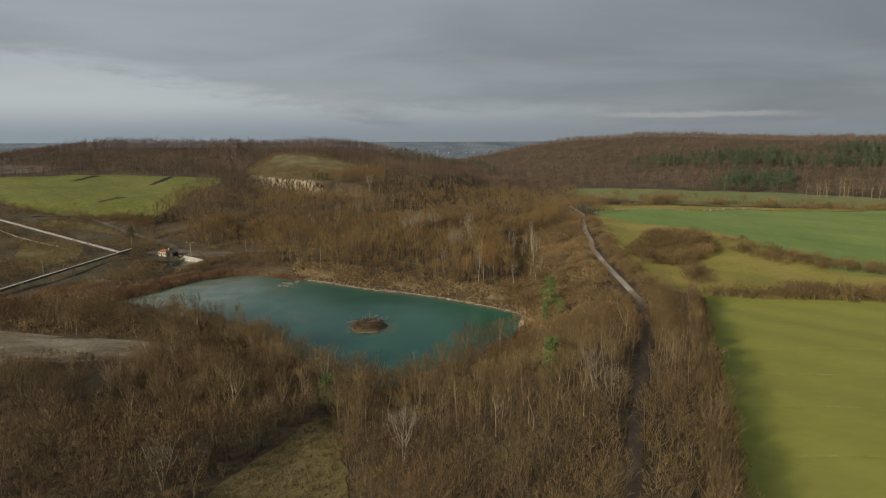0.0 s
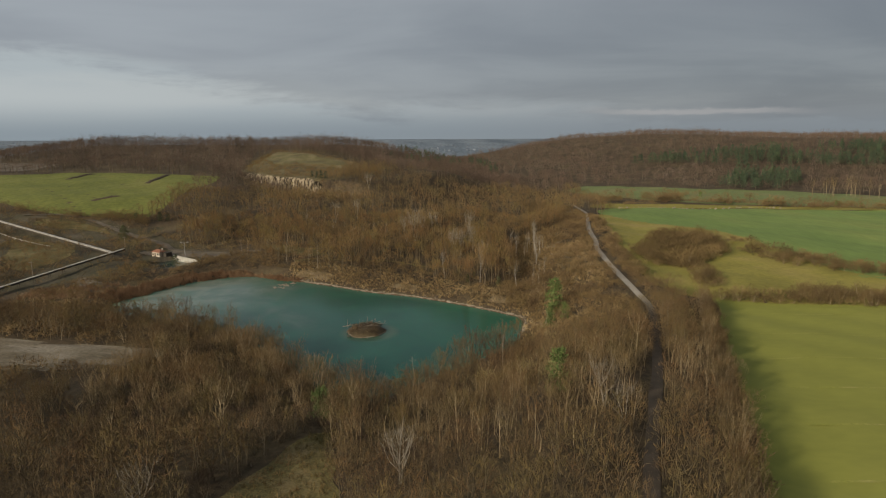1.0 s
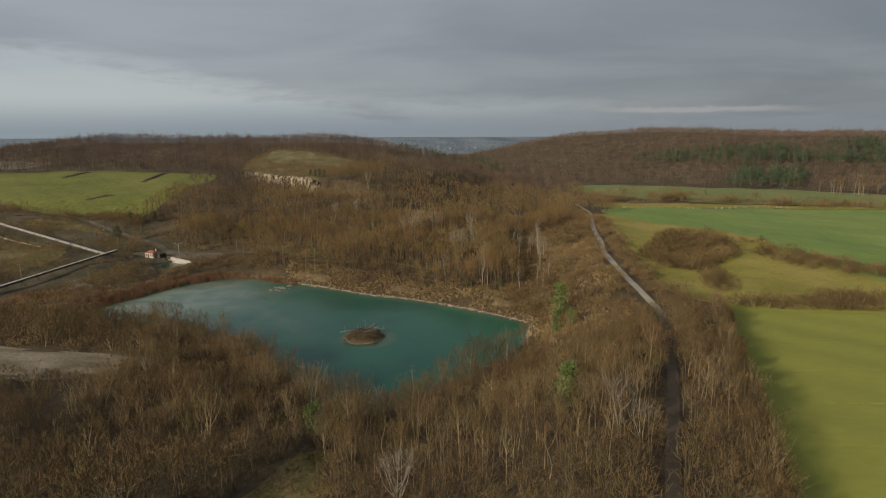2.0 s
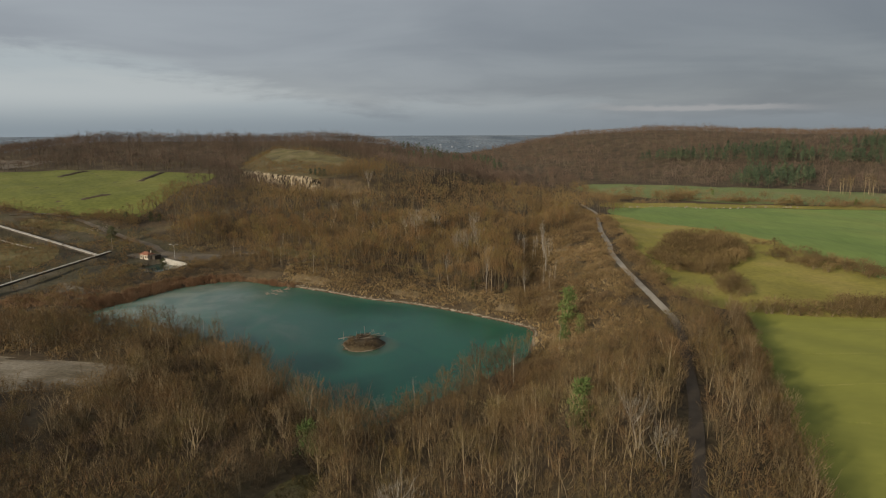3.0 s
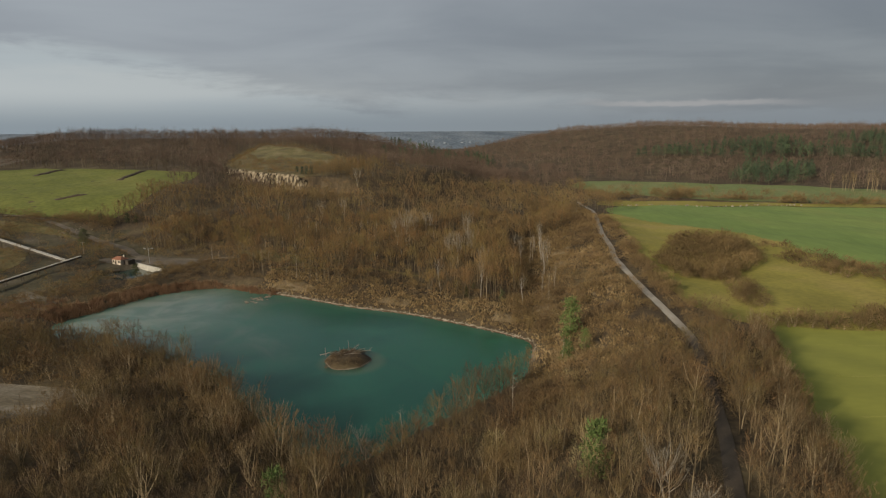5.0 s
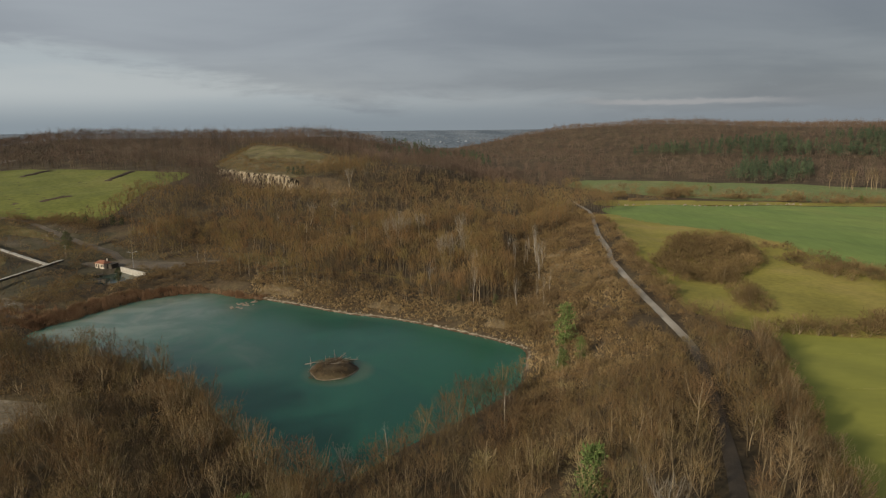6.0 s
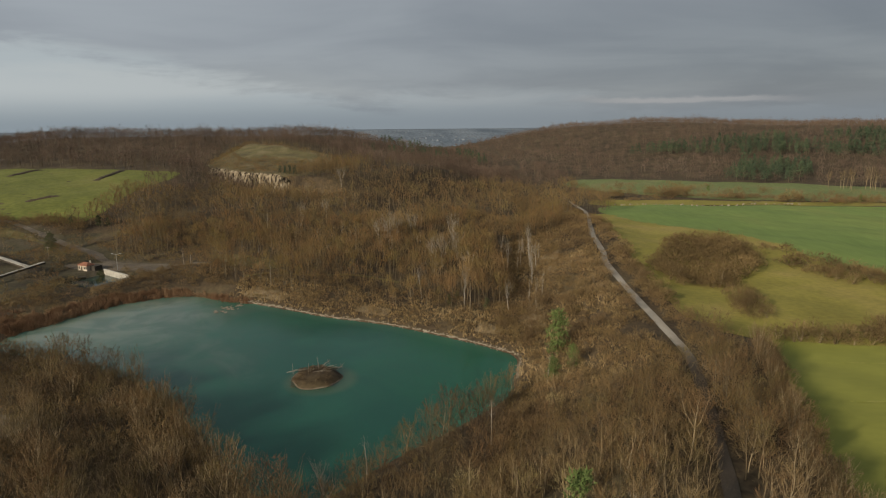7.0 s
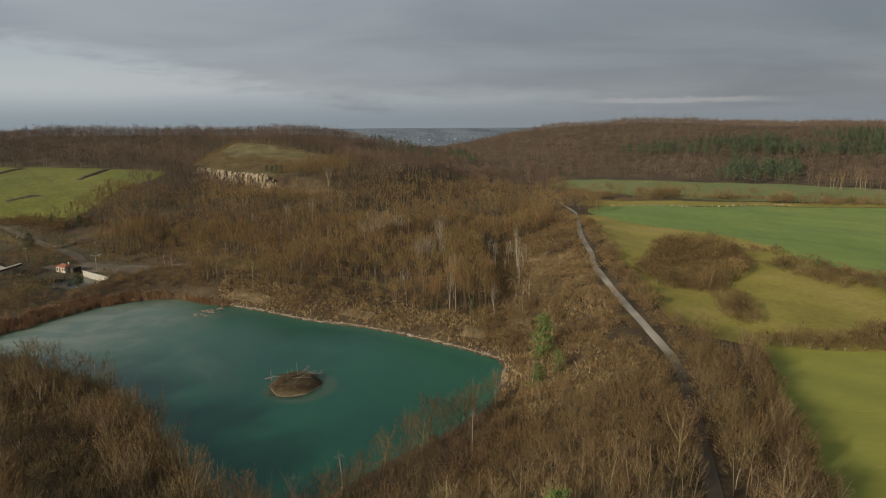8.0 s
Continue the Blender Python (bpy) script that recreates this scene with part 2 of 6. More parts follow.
m_pasture = material("pasture_grass", [(0.3, (0.113, 0.126, 0.025)), (0.55, (0.144, 0.155, 0.032)), (0.75, (0.184, 0.176, 0.045))], 0.03, bump=0.1, fine=0.2)
m_heap = material("dark_earth", [(0.3, (0.05, 0.036, 0.024)), (0.7, (0.10, 0.072, 0.048))], 0.5, fine=0.3, bump=0.2)
m_stone = material("limestone", [(0.2, (0.125, 0.100, 0.068)), (0.5, (0.225, 0.190, 0.138)), (0.8, (0.37, 0.325, 0.25))], 0.8, bump=0.1, fine=0.3)
# near-black end of the ramp paints the clefts' shade as upright streaks
m_cliff = material("cleft_shade_rock", [(0.42, (0.027, 0.021, 0.014)), (0.47, (0.135, 0.104, 0.064)), (0.60, (0.261, 0.216, 0.147)), (0.78, (0.387, 0.334, 0.244))], 0.6, bump=0.8, fine=0.45, stretch=(1, 1, 0.35), detail=5)
m_conc = material("concrete", [(0.25, (0.25, 0.235, 0.20)), (0.5, (0.38, 0.36, 0.31)), (0.8, (0.50, 0.475, 0.42))], 0.6, bump=0.03, fine=0.15)
m_wood = material("weathered_wood", [(0.25, (0.18, 0.15, 0.11)), (0.6, (0.29, 0.25, 0.195)), (0.85, (0.40, 0.355, 0.285))], 1.2, fine=0.2)
m_plaster = material("plaster", [(0.3, (0.425, 0.362, 0.275)), (0.7, (0.625, 0.550, 0.438))], 0.8, fine=0.1)
m_roof = material("red_tiles", [(0.3, (0.216, 0.094, 0.058)), (0.7, (0.320, 0.156, 0.098))], 1.5, fine=0.25)
m_dark = material("dark_timber", [(0.3, (0.045, 0.038, 0.030)), (0.7, (0.085, 0.072, 0.056))], 1.0, fine=0.2)
m_pane = material("window_glass", [(0.3, (0.02, 0.025, 0.03)), (0.7, (0.04, 0.045, 0.05))], 1.0, rough=0.08)
m_metal = material("grey_steel", [(0.3, (0.35, 0.35, 0.34)), (0.7, (0.48, 0.48, 0.46))], 2.0, rough=0.5, metal=0.7)
# blue-grey puts the distance haze into the plain's base colour
m_far_haze = material("hazed_plain", [(0.35, (0.096, 0.125, 0.155)), (0.5, (0.145, 0.178, 0.210)), (0.66, (0.200, 0.230, 0.255))], 0.006, stretch=(1.0, 0.16, 1), fine=0.35)
# house walls tinted bluish: haze over the town is part of the colour
m_town = material("hazed_town_walls", [(0.2, (0.11, 0.135, 0.165)), (0.75, (0.20, 0.225, 0.25)), (0.95, (0.50, 0.50, 0.51))], 0.02, source="tone", spread=0.3)


def water_material():
    m = bpy.data.materials.new("lake_water")
    m.use_nodes = True
    nd, lk = m.node_tree.nodes, m.node_tree.links
    b = nd["Principled BSDF"]
    b.inputs["Roughness"].default_value, b.inputs["IOR"].default_value = 0.14, 1.33
    b.inputs["Specular IOR Level"].default_value = 0.28
    b.inputs["Subsurface Weight"].default_value, b.inputs["Subsurface Scale"].default_value = 1.0, 9.0
    b.inputs["Subsurface Radius"].default_value = (0.6, 1.0, 1.0)
    geo = nd.new("ShaderNodeNewGeometry")
    sp = nd.new("ShaderNodeSeparateXYZ")
    lk.new(geo.outputs["Position"], sp.inputs[0])
    no = nd.new("ShaderNodeTexNoise")
    no.inputs["Scale"].default_value, no.inputs["Detail"].default_value = 0.035, 5
    no.inputs["Distortion"].default_value = 0.8
    lk.new(geo.outputs["Position"], no.inputs["Vector"])

    def ranged(src, a, b_, c=0.0, d=1.0):
        r = nd.new("ShaderNodeMapRange")
        r.interpolation_type = "SMOOTHSTEP"
        for i, v in enumerate((a, b_, c, d)):
            r.inputs[i + 1].default_value = v
        lk.new(src, r.inputs[0])
        return r.outputs[0]

    def mixed(fac, a, b_):
        n = nd.new("ShaderNodeMix")
        n.data_type = "RGBA"
        lk.new(fac, n.inputs[0])
        for i, v in ((6, a), (7, b_)):
            if isinstance(v, tuple):
                n.inputs[i].default_value = v
            else:
                lk.new(v, n.inputs[i])
        return n.outputs[2]

    deep = mixed(ranged(no.outputs[0], 0.35, 0.65), (0.014, 0.078, 0.056, 1), (0.018, 0.094, 0.064, 1))
    wob = nd.new("ShaderNodeMath")
    wob.operation = "MULTIPLY_ADD"
    lk.new(no.outputs[0], wob.inputs[0])
    wob.inputs[1].default_value = 60.0
    lk.new(sp.outputs[0], wob.inputs[2])
    n3 = nd.new("ShaderNodeTexNoise")
    n3.inputs["Scale"].default_value, n3.inputs["Detail"].default_value, n3.inputs["Distortion"].default_value = 0.06, 7, 1.6
    lk.new(geo.outputs["Position"], n3.inputs["Vector"])
    cloudy = nd.new("ShaderNodeMath")
    cloudy.operation = "MULTIPLY"
    lk.new(ranged(wob.outputs[0], -6.0, -78.0), cloudy.inputs[0])
    lk.new(ranged(n3.outputs[0], 0.3, 0.62, 0.55, 1.05), cloudy.inputs[1])
    milky = cloudy.outputs[0]
    col = mixed(milky, deep, (0.165, 0.205, 0.165, 1))
    col = mixed(ranged(wob.outputs[0], 12.0, 52.0, 0.0, 0.75), col, (0.014, 0.094, 0.050, 1))
    at = nd.new("ShaderNodeAttribute")
    at.attribute_name = "shallow"
    col = mixed(at.outputs["Fac"], col, (0.055, 0.16, 0.105, 1))
    far = nd.new("ShaderNodeVectorMath")
    far.operation = "DISTANCE"
    lk.new(geo.outputs["Position"], far.inputs[0])
    far.inputs[1].default_value = (-22.6, 187.5, 0)
    col = mixed(ranged(far.outputs["Value"], 10.0, 7.0, 0.0, 0.35), col, (0.11, 0.125, 0.07, 1))
    lk.new(col, b.inputs["Base Color"])
    rp = nd.new("ShaderNodeTexNoise")
    rp.inputs["Scale"].default_value, rp.inputs["Detail"].default_value = 1.3, 4
    lk.new(geo.outputs["Position"], rp.inputs["Vector"])
    bp = nd.new("ShaderNodeBump")
    bp.inputs["Strength"].default_value, bp.inputs["Distance"].default_value = 0.5, 0.05
    lk.new(rp.outputs[0], bp.inputs["Height"])
    lk.new(bp.outputs[0], b.inputs["Normal"])
    return m


m_water = water_material()
m_pool = material("basin_water", [(0.3, (0.020, 0.040, 0.032)), (0.7, (0.035, 0.062, 0.050))], 0.2, rough=0.12)
m_belt = material("grey_cover", [(0.25, (0.246, 0.225, 0.189)), (0.5, (0.420, 0.392, 0.334)), (0.8, (0.580, 0.544, 0.464))], 0.5, fine=0.25, bump=0.03)


# ---- the lie of the land ----
def smooth(a, b, v):
    t = np.clip((np.asarray(v, float) - a) / (b - a), 0, 1)
    return t * t * (3 - 2 * t)


def curve(points, per=6, closed=False):
    """A smooth line through plan points (Catmull-Rom)."""
    p = np.array(points, float)
    n = len(p)
    out = []
    for i in range(n if closed else n - 1):
        a, b, c, d = (p[(i + k) % n] if closed else p[min(max(i + k, 0), n - 1)] for k in (-1, 0, 1, 2))
        for s in range(per):
            t = s / per
            out.append(0.5 * (2 * b + (c - a) * t + (2 * a - 5 * b + 4 * c - d) * t * t + (3 * b - a - 3 * c + d) * t ** 3))
    if not closed:
        out.append(p[-1])
    return np.array(out)


def inside(poly, x, y):
    x, y = np.asarray(x, float), np.asarray(y, float)
    hit = np.zeros(x.shape, bool)
    q = np.roll(poly, -1, axis=0)
    for (x0, y0), (x1, y1) in zip(poly, q):
        if y0 != y1:
            hit ^= ((y0 > y) != (y1 > y)) & (x < (x1 - x0) * (y - y0) / (y1 - y0) + x0)
    return hit


def distance(line, x, y, closed=True):
    x, y = np.asarray(x, float), np.asarray(y, float)
    best = np.full(x.shape, 1e18)
    q = np.roll(line, -1, axis=0) if closed else line[1:]
    for (x0, y0), (x1, y1) in zip(line, q):
        dx, dy = x1 - x0, y1 - y0
        t = np.clip(((x - x0) * dx + (y - y0) * dy) / max(dx * dx + dy * dy, 1e-9), 0, 1)
        best = np.minimum(best, (x - x0 - t * dx) ** 2 + (y - y0 - t * dy) ** 2)
    return np.sqrt(best)


LAKE = curve([(-119, 224), (-112, 237), (-103, 253), (-87, 264), (-75, 263), (-66, 257), (-57, 254), (-40, 244), (-26, 235.5),
              (-8, 227.5), (12, 213.5), (20, 207), (26.5, 199.5), (25, 190), (21, 176), (10, 163), (-4, 150), (-13, 140),
              (-21, 136), (-29, 143), (-41, 159), (-56, 177), (-72, 192), (-92, 203), (-114, 212)], 5, True)
ROAD = curve([(-12, -60), (-2, 0), (14, 45), (24, 75), (32, 96), (40.5, 118), (49.5, 145), (53.5, 160), (55.3, 178), (57.3, 203),
              (60.5, 236), (64.2, 253), (68.5, 280), (73.5, 302), (85, 349), (92, 385), (96, 430)], 6)
ISLAND = (-24.0, 188.5)
CLIFF_A, CLIFF_B = np.array((-150.0, 506.0)), np.array((-78.0, 437.0))


def road_x(y):
    return np.interp(y, ROAD[:, 1], ROAD[:, 0])


def profile(y, ys, zs):
    return sum(np.interp(y + k, ys, zs) for k in (-14, -7, 0, 7, 14)) / 5


def cliff_frame(x, y):
    """Metres behind the cliff line, and the way along it (0 to 1)."""
    d = CLIFF_B - CLIFF_A
    length = math.hypot(*d)
    u = d / length
    s = ((x - CLIFF_A[0]) * u[0] + (y - CLIFF_A[1]) * u[1]) / length
    n = (x - CLIFF_A[0]) * -u[1] + (y - CLIFF_A[1]) * u[0]
    return n, s


def land(x, y):
    x, y = np.asarray(x, float), np.asarray(y, float)
    centre = profile(y, [-100, 60, 100, 140, 240, 260, 330, 500, 800, 1000, 1500], [9, 9, 8, 3.5, 3.5, 4, 8.5, 12, 13, 8, 0])
    west = profile(y, [-100, 300, 330, 365, 401, 490, 560, 650, 760, 900, 1500], [4, 4, 6, 13, 19.7, 25.5, 29, 37.5, 45.5, 42, 0])
    wx = smooth(80, -120, x) * smooth(280, 330, y) * (1 - 0.6 * smooth(-390, -570, x)) + 0.6 * smooth(-40, -70, x) * smooth(160, 60, y)
    h = centre + (west - centre) * np.clip(wx, 0, 1)
    # the old quarry's edge: a step in the hillside
    n, s = cliff_frame(x, y)
    top = smooth(-2.5, 1.5, n) * smooth(-166, -152, x) * smooth(1.75, 1.3, s) * smooth(150, 80, n)
    front = smooth(-130, -75, n) * smooth(0, -4, n) * smooth(-0.2, 0.0, s) * smooth(1.9, 1.2, s) * smooth(-168, -112, x)
    h = h + (27.4 + 1.0 * smooth(0.42, 0.02, s) + np.clip(n, 0, 90) * (0.05 + 0.10 * smooth(0.7, -0.4, s)) - h) * top + np.minimum(14.5 - h, 0) * front
    # the bench that carries the road and the fields
    rx = road_x(y)
    bench = profile(y, [-100, 100, 160, 230, 280, 330, 410, 560, 700, 1200, 1600], [17.5, 17, 15.6, 15.8, 16.6, 14.5, 10, 11, 13, 10, 0])
    bench = bench - 2.0 * smooth(6, 26, x - rx) * smooth(380, 300, y)
    foot = np.interp(y, [60, 150, 180, 300, 420], [52, 40, 30, 32, 60])
    e = smooth(0, 1, (x - rx + foot) / (foot - 4))
    h = h + (bench - h) * e
    # wooded ridge beyond the fields
    yb = 590 - 0.42 * np.clip(x - 150, -60, 400)
    h = h + 37 * smooth(0, 520, y - yb) * smooth(0, 285, x) * smooth(1750, 1150, y)
    h = h + 7.0 * np.exp(-((x - 405) / 110) ** 2) * smooth(820, 1060, y) * smooth(1500, 1200, y)
    h = h + (0.35 * np.sin(x * 0.11 + 1.3) * np.sin(y * 0.09) + 0.2 * np.sin(x * 0.31) * np.sin(y * 0.27 + 2)) * smooth(5, 12, np.abs(x - rx)) * smooth(900, 500, y)
    far = smooth(1100, 1800, y) + smooth(-700, -1500, x) + smooth(900, 1700, x)
    h = h * (1 - np.clip(far, 0, 1))
    yard = smooth(34, 20, np.hypot(x + 120, (y - 290) * 1.2))
    h = h + (3.6 - h) * yard
    # the sunken basin beside the hut
    pa, pb = (x + 121.2) * 0.79 - (y - 279.4) * 0.612, (x + 121.2) * 0.612 + (y - 279.4) * 0.79
    h = h - 2.7 * smooth(1.2, 0.95, np.maximum(np.abs(pa) / 9.4, np.abs(pb) / 8.3))
    near = (x > -160) & (x < 60) & (y > 90) & (y < 310)
    sd = np.full(x.shape, 99.0)
    if near.any():
        d = distance(LAKE, x[near], y[near])
        sd[near] = np.where(inside(LAKE, x[near], y[near]), -d, d)
    h = np.where(sd > 0, 0.05 + (h - 0.05) * (1 - np.exp(-np.clip(sd, 0, 400) / 7.0)), -3.5 * smooth(0, -10, sd) - 0.12)
    return h


def z_at(x, y):
    return float(land(np.array([x]), np.array([y]))[0])


def lake_distance(x, y):
    d = distance(LAKE, x, y)
    return np.where(inside(LAKE, x, y), -d, d)


# ---- mesh helpers ----
def raw_mesh(name, verts, faces, sides, tone=None, index=None):
    """A mesh from numpy arrays: faces is (n, sides)."""
    me = bpy.data.meshes.new(name)
    verts, faces = np.asarray(verts, np.float32), np.asarray(faces, np.int32)
    me.vertices.add(len(verts))
    me.vertices.foreach_set("co", verts.ravel())
    me.loops.add(faces.size)
    me.loops.foreach_set("vertex_index", faces.ravel())
    me.polygons.add(len(faces))
    me.polygons.foreach_set("loop_start", np.arange(0, faces.size, sides, dtype=np.int32))
    if index is not None:
        me.polygons.foreach_set("material_index", np.asarray(index, np.int32))
    if tone is not None:
        at = me.attributes.new("tone", "FLOAT", "POINT")
        at.data.foreach_set("value", np.asarray(tone, np.float32))
    me.update(calc_edges=True)
    return me


def shade_smooth(me):
    me.polygons.foreach_set("use_smooth", np.ones(len(me.polygons), bool))


def part(name, bm, mat, parent, label=""):
    me = bpy.data.meshes.new(name)
    bm.to_mesh(me)
    bm.free()
    me.materials.append(mat)
    ob = new(name, me)
    ob.parent = parent
    return tagged(ob, label)


def thing(name, x, y, z, turn, label, category, group=""):
    ob = new(name)
    ob.matrix_world = pose(x, y, z, 0, 0, turn)
    return tagged(ob, label, category, group)


def box(bm, x0, y0, z0, x1, y1, z1, bevel=0.0):
    r = bmesh.ops.create_cube(bm, size=1)
    for v in r["verts"]:
        v.co = Vector((x0 + (v.co.x + 0.5) * (x1 - x0), y0 + (v.co.y + 0.5) * (y1 - y0), z0 + (v.co.z + 0.5) * (z1 - z0)))
    if bevel:
        edges = {e for v in r["verts"] for e in v.link_edges}
        bmesh.ops.bevel(bm, geom=list(edges), offset=bevel, segments=1, affect="EDGES")
    return bm


def tube(bm, a, b, r0, r1, sides=6):
    a, b = Vector(a), Vector(b)
    q = (b - a).to_track_quat("Z", "Y").to_matrix().to_4x4()
    bmesh.ops.create_cone(bm, cap_ends=True, segments=sides, radius1=r0, radius2=r1, depth=(b - a).length,
                          matrix=Matrix.Translation((a + b) / 2) @ q)
    return bm


# ---- ground, fields, water, road ----
def steps(marks):
    """Grid lines: stretches of (from, to, step)."""
    out = []
    for a, b, s in marks:
        out += list(np.arange(a, b, s))
    out.append(marks[-1][1])
    return np.array(out)


WEST_OPEN = [(-118, 262), (-104, 300), (-128, 322), (-160, 350), (-230, 366), (-330, 400), (-420, 430), (-420, 300), (-230, 230), (-150, 226), (-140, 250)]


def ground_sheet():
    xs = steps([(-4600, -1200, 170), (-1200, -520, 34), (-520, -200, 8), (-200, 150, 2.5), (150, 420, 4), (420, 1200, 30), (1200, 4600, 170)])
    ys = steps([(-400, -60, 40), (-60, 40, 5), (40, 330, 2.5), (330, 560, 4), (560, 1300, 15), (1300, 2000, 50), (2000, 4700, 150)])
    gx, gy = np.meshgrid(xs, ys)
    gz = land(gx, gy)
    v = np.stack([gx, gy, gz], -1).reshape(-1, 3)
    nx, ny = len(xs), len(ys)
    i = (np.arange(ny - 1)[:, None] * nx + np.arange(nx - 1)).ravel()
    f = np.stack([i, i + 1, i + nx + 1, i + nx], -1)
    c = v[f].mean(1)
    wild = 9 * np.sin(c[:, 0] * 0.13 + np.sin(c[:, 1] * 0.21) * 2) + 6 * np.sin(c[:, 1] * 0.37 + c[:, 0] * 0.05)
    rough = inside(np.array(WEST_OPEN), c[:, 0] + wild * 0.4, c[:, 1] + wild * 0.4)
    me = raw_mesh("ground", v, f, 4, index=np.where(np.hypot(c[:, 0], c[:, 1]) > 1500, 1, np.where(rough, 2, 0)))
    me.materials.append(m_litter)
    me.materials.append(m_far_haze)
    me.materials.append(m_wild)
    shade_smooth(me)
    tagged(new("ground", me), "wooded ground covered in brown leaf litter, falling to the lake", "ground", kind="structure")


ground_sheet()


def sheet(name, outline, mat, label, category, lift=0.12, step=3.0, ragged=0.8):
    """A draped field: its outline filled with a grid, its border a little uneven."""
    poly = np.array(outline, float)
    q = curve(poly, 8, True) if len(poly) > 4 else poly
    x0, y0 = q.min(0)
    x1, y1 = q.max(0)
    ys = np.arange(y0 + 0.01, y1, step)
    verts, faces, rows = [], [], []
    cols = max(4, int((x1 - x0) / step / 1.2))
    qn = np.roll(q, -1, axis=0)
    for k, y in enumerate(ys):
        cut = [a[0] + (b[0] - a[0]) * (y - a[1]) / (b[1] - a[1]) for a, b in zip(q, qn) if (a[1] > y) != (b[1] > y)]
        if len(cut) < 2:
            continue
        lo = min(cut) + ragged * noise.noise((x0, y * 0.21, 3)) * 2
        hi = max(cut) + ragged * noise.noise((x1, y * 0.19, 9)) * 2
        rows.append(len(verts))
        verts += [(lo + (hi - lo) * c / cols, y, 0) for c in range(cols + 1)]
    for a, b in zip(rows, rows[1:]):
        faces += [(a + c, a + c + 1, b + c + 1, b + c) for c in range(cols)]
    v = np.array(verts)
    v[:, 2] = land(v[:, 0], v[:, 1]) + lift
    me = raw_mesh(name, v, faces, 4)
    me.materials.append(mat)
    shade_smooth(me)
    return tagged(new(name, me), label, category, kind="structure")


F_NEAR = [(4, -60), (25, 40), (38.5, 74), (48.5, 100), (56.5, 122), (66.5, 147), (73, 161), (75.5, 170.2), (98, 165.7), (123, 160.7), (200, 143.5), (420, 96), (420, -60)]
F_MEADOW = [(63, 186), (66, 176), (72, 170.5), (104, 163.5), (140, 155.5), (152, 170), (150, 192), (138, 205), (136, 228), (134, 282), (117, 315), (97, 358),
            (88, 354), (82, 310), (76, 270), (70, 240), (66, 210)]
F_CROP = [(97, 358), (117, 313), (133, 281), (135, 228), (138, 204), (160, 186), (420, 110), (420, 338), (259, 378), (190, 398), (116, 408)]
F_STRIP = [(110, 411), (190, 401), (259, 381), (420, 342), (420, 362), (300, 398), (230, 415), (165, 430), (118, 436)]
F_BACK = [(112, 520), (140, 470), (180, 438), (240, 418), (420, 366), (440, 420), (340, 478), (290, 512), (190, 552), (140, 565)]
F_WEST = [(-168, 360), (-164, 388), (-167, 420), (-166, 490), (-200, 512), (-250, 524), (-293, 532), (-328, 520), (-380, 506), (-400, 480), (-340, 425), (-292, 404), (-230, 372), (-197, 366)]
F_SOUTH = [(-40, 60), (-38, 78), (-33, 92), (-27, 106), (-23, 110), (-20, 100), (-18, 88), (-16, 78), (-10, 60)]
F_TOP = [(-154, 604), (-140, 604), (-102, 564), (-76, 540), (-56, 517), (-76, 517), (-107, 534), (-131, 532), (-149, 571)]
BROW = [(-153, 509), (-78, 440), (-50, 458), (-44, 500), (-52, 530), (-90, 567), (-120, 594), (-150, 627), (-172, 646), (-166, 570)]
GRAVEL = [(-175, 140), (-116, 147), (-98, 150), (-86, 152), (-77, 154), (-74, 160), (-79, 166), (-96, 168.5), (-110, 171), (-133, 177), (-175, 186)]
YARD = [(-128, 292), (-113, 290), (-104, 286), (-98, 292), (-103, 300), (-116, 303), (-128, 305), (-140, 303), (-142, 297)]
F_PLOUGH = [(-430, 545), (-385, 534), (-352, 548), (-345, 572), (-352, 590), (-440, 600)]
POOL = [(-130, 296), (-104, 279), (-114, 263), (-142, 279)]
SAND = [(-144, 249), (-138, 246), (-131, 241.5), (-125.5, 237), (-126, 229.5), (-130, 225.5), (-136, 232), (-141, 240)]
F_LEDGE = [(-88, 310), (-78, 309), (-68, 303), (-53, 288), (-53, 283), (-60, 281), (-74, 292), (-86, 303)]
F_BELT = [(-168, 285), (-172, 262), (-186, 268), (-205, 300), (-215, 322), (-196, 318), (-176, 303)]
F_TRACKSIDE = [(-170, 333), (-180, 338), (-205, 345), (-226, 352), (-222, 360), (-204, 356), (-185, 346)]
sheet("field_near", F_NEAR, m_grass, "smooth green winter crop field beside a row of trees", "field", lift=0.3)
sheet("meadow", F_MEADOW, m_meadow, "olive green rough meadow with thorn thickets", "meadow")
sheet("field_crop", F_CROP, m_crop, "bluish green young crop on a gently sloping field", "field")
sheet("field_strip", F_STRIP, m_meadow, "narrow strip of dry yellowish grass between fields", "field")
sheet("field_back", F_BACK, m_back, "green field at the foot of the wooded ridge", "field")
sheet("pasture", F_WEST, m_pasture, "sloping green pasture below a wooded hill", "field")
sheet("clearing", F_SOUTH, m_rough, "rough grassy clearing with dry tufts among trees", "meadow")
sheet("brow_grass", BROW, m_brow, "brown rough grass on the brow above the cliff", "grass", lift=0.1)
sheet("hilltop_meadow", F_TOP, m_upland, "dry grassy meadow above the old quarry cliff", "meadow", lift=0.25)
sheet("ploughed_field", F_PLOUGH, m_dirt, "brown ploughed field beside the wood", "field")
sheet("sand_patch", SAND, m_gravel, "patch of bare pale sand among scrub", "sand", ragged=1.0, step=1.5)
sheet("belt_grass", F_BELT, m_rough, "patch of rough green grass between conveyor belts", "grass", ragged=1.5)
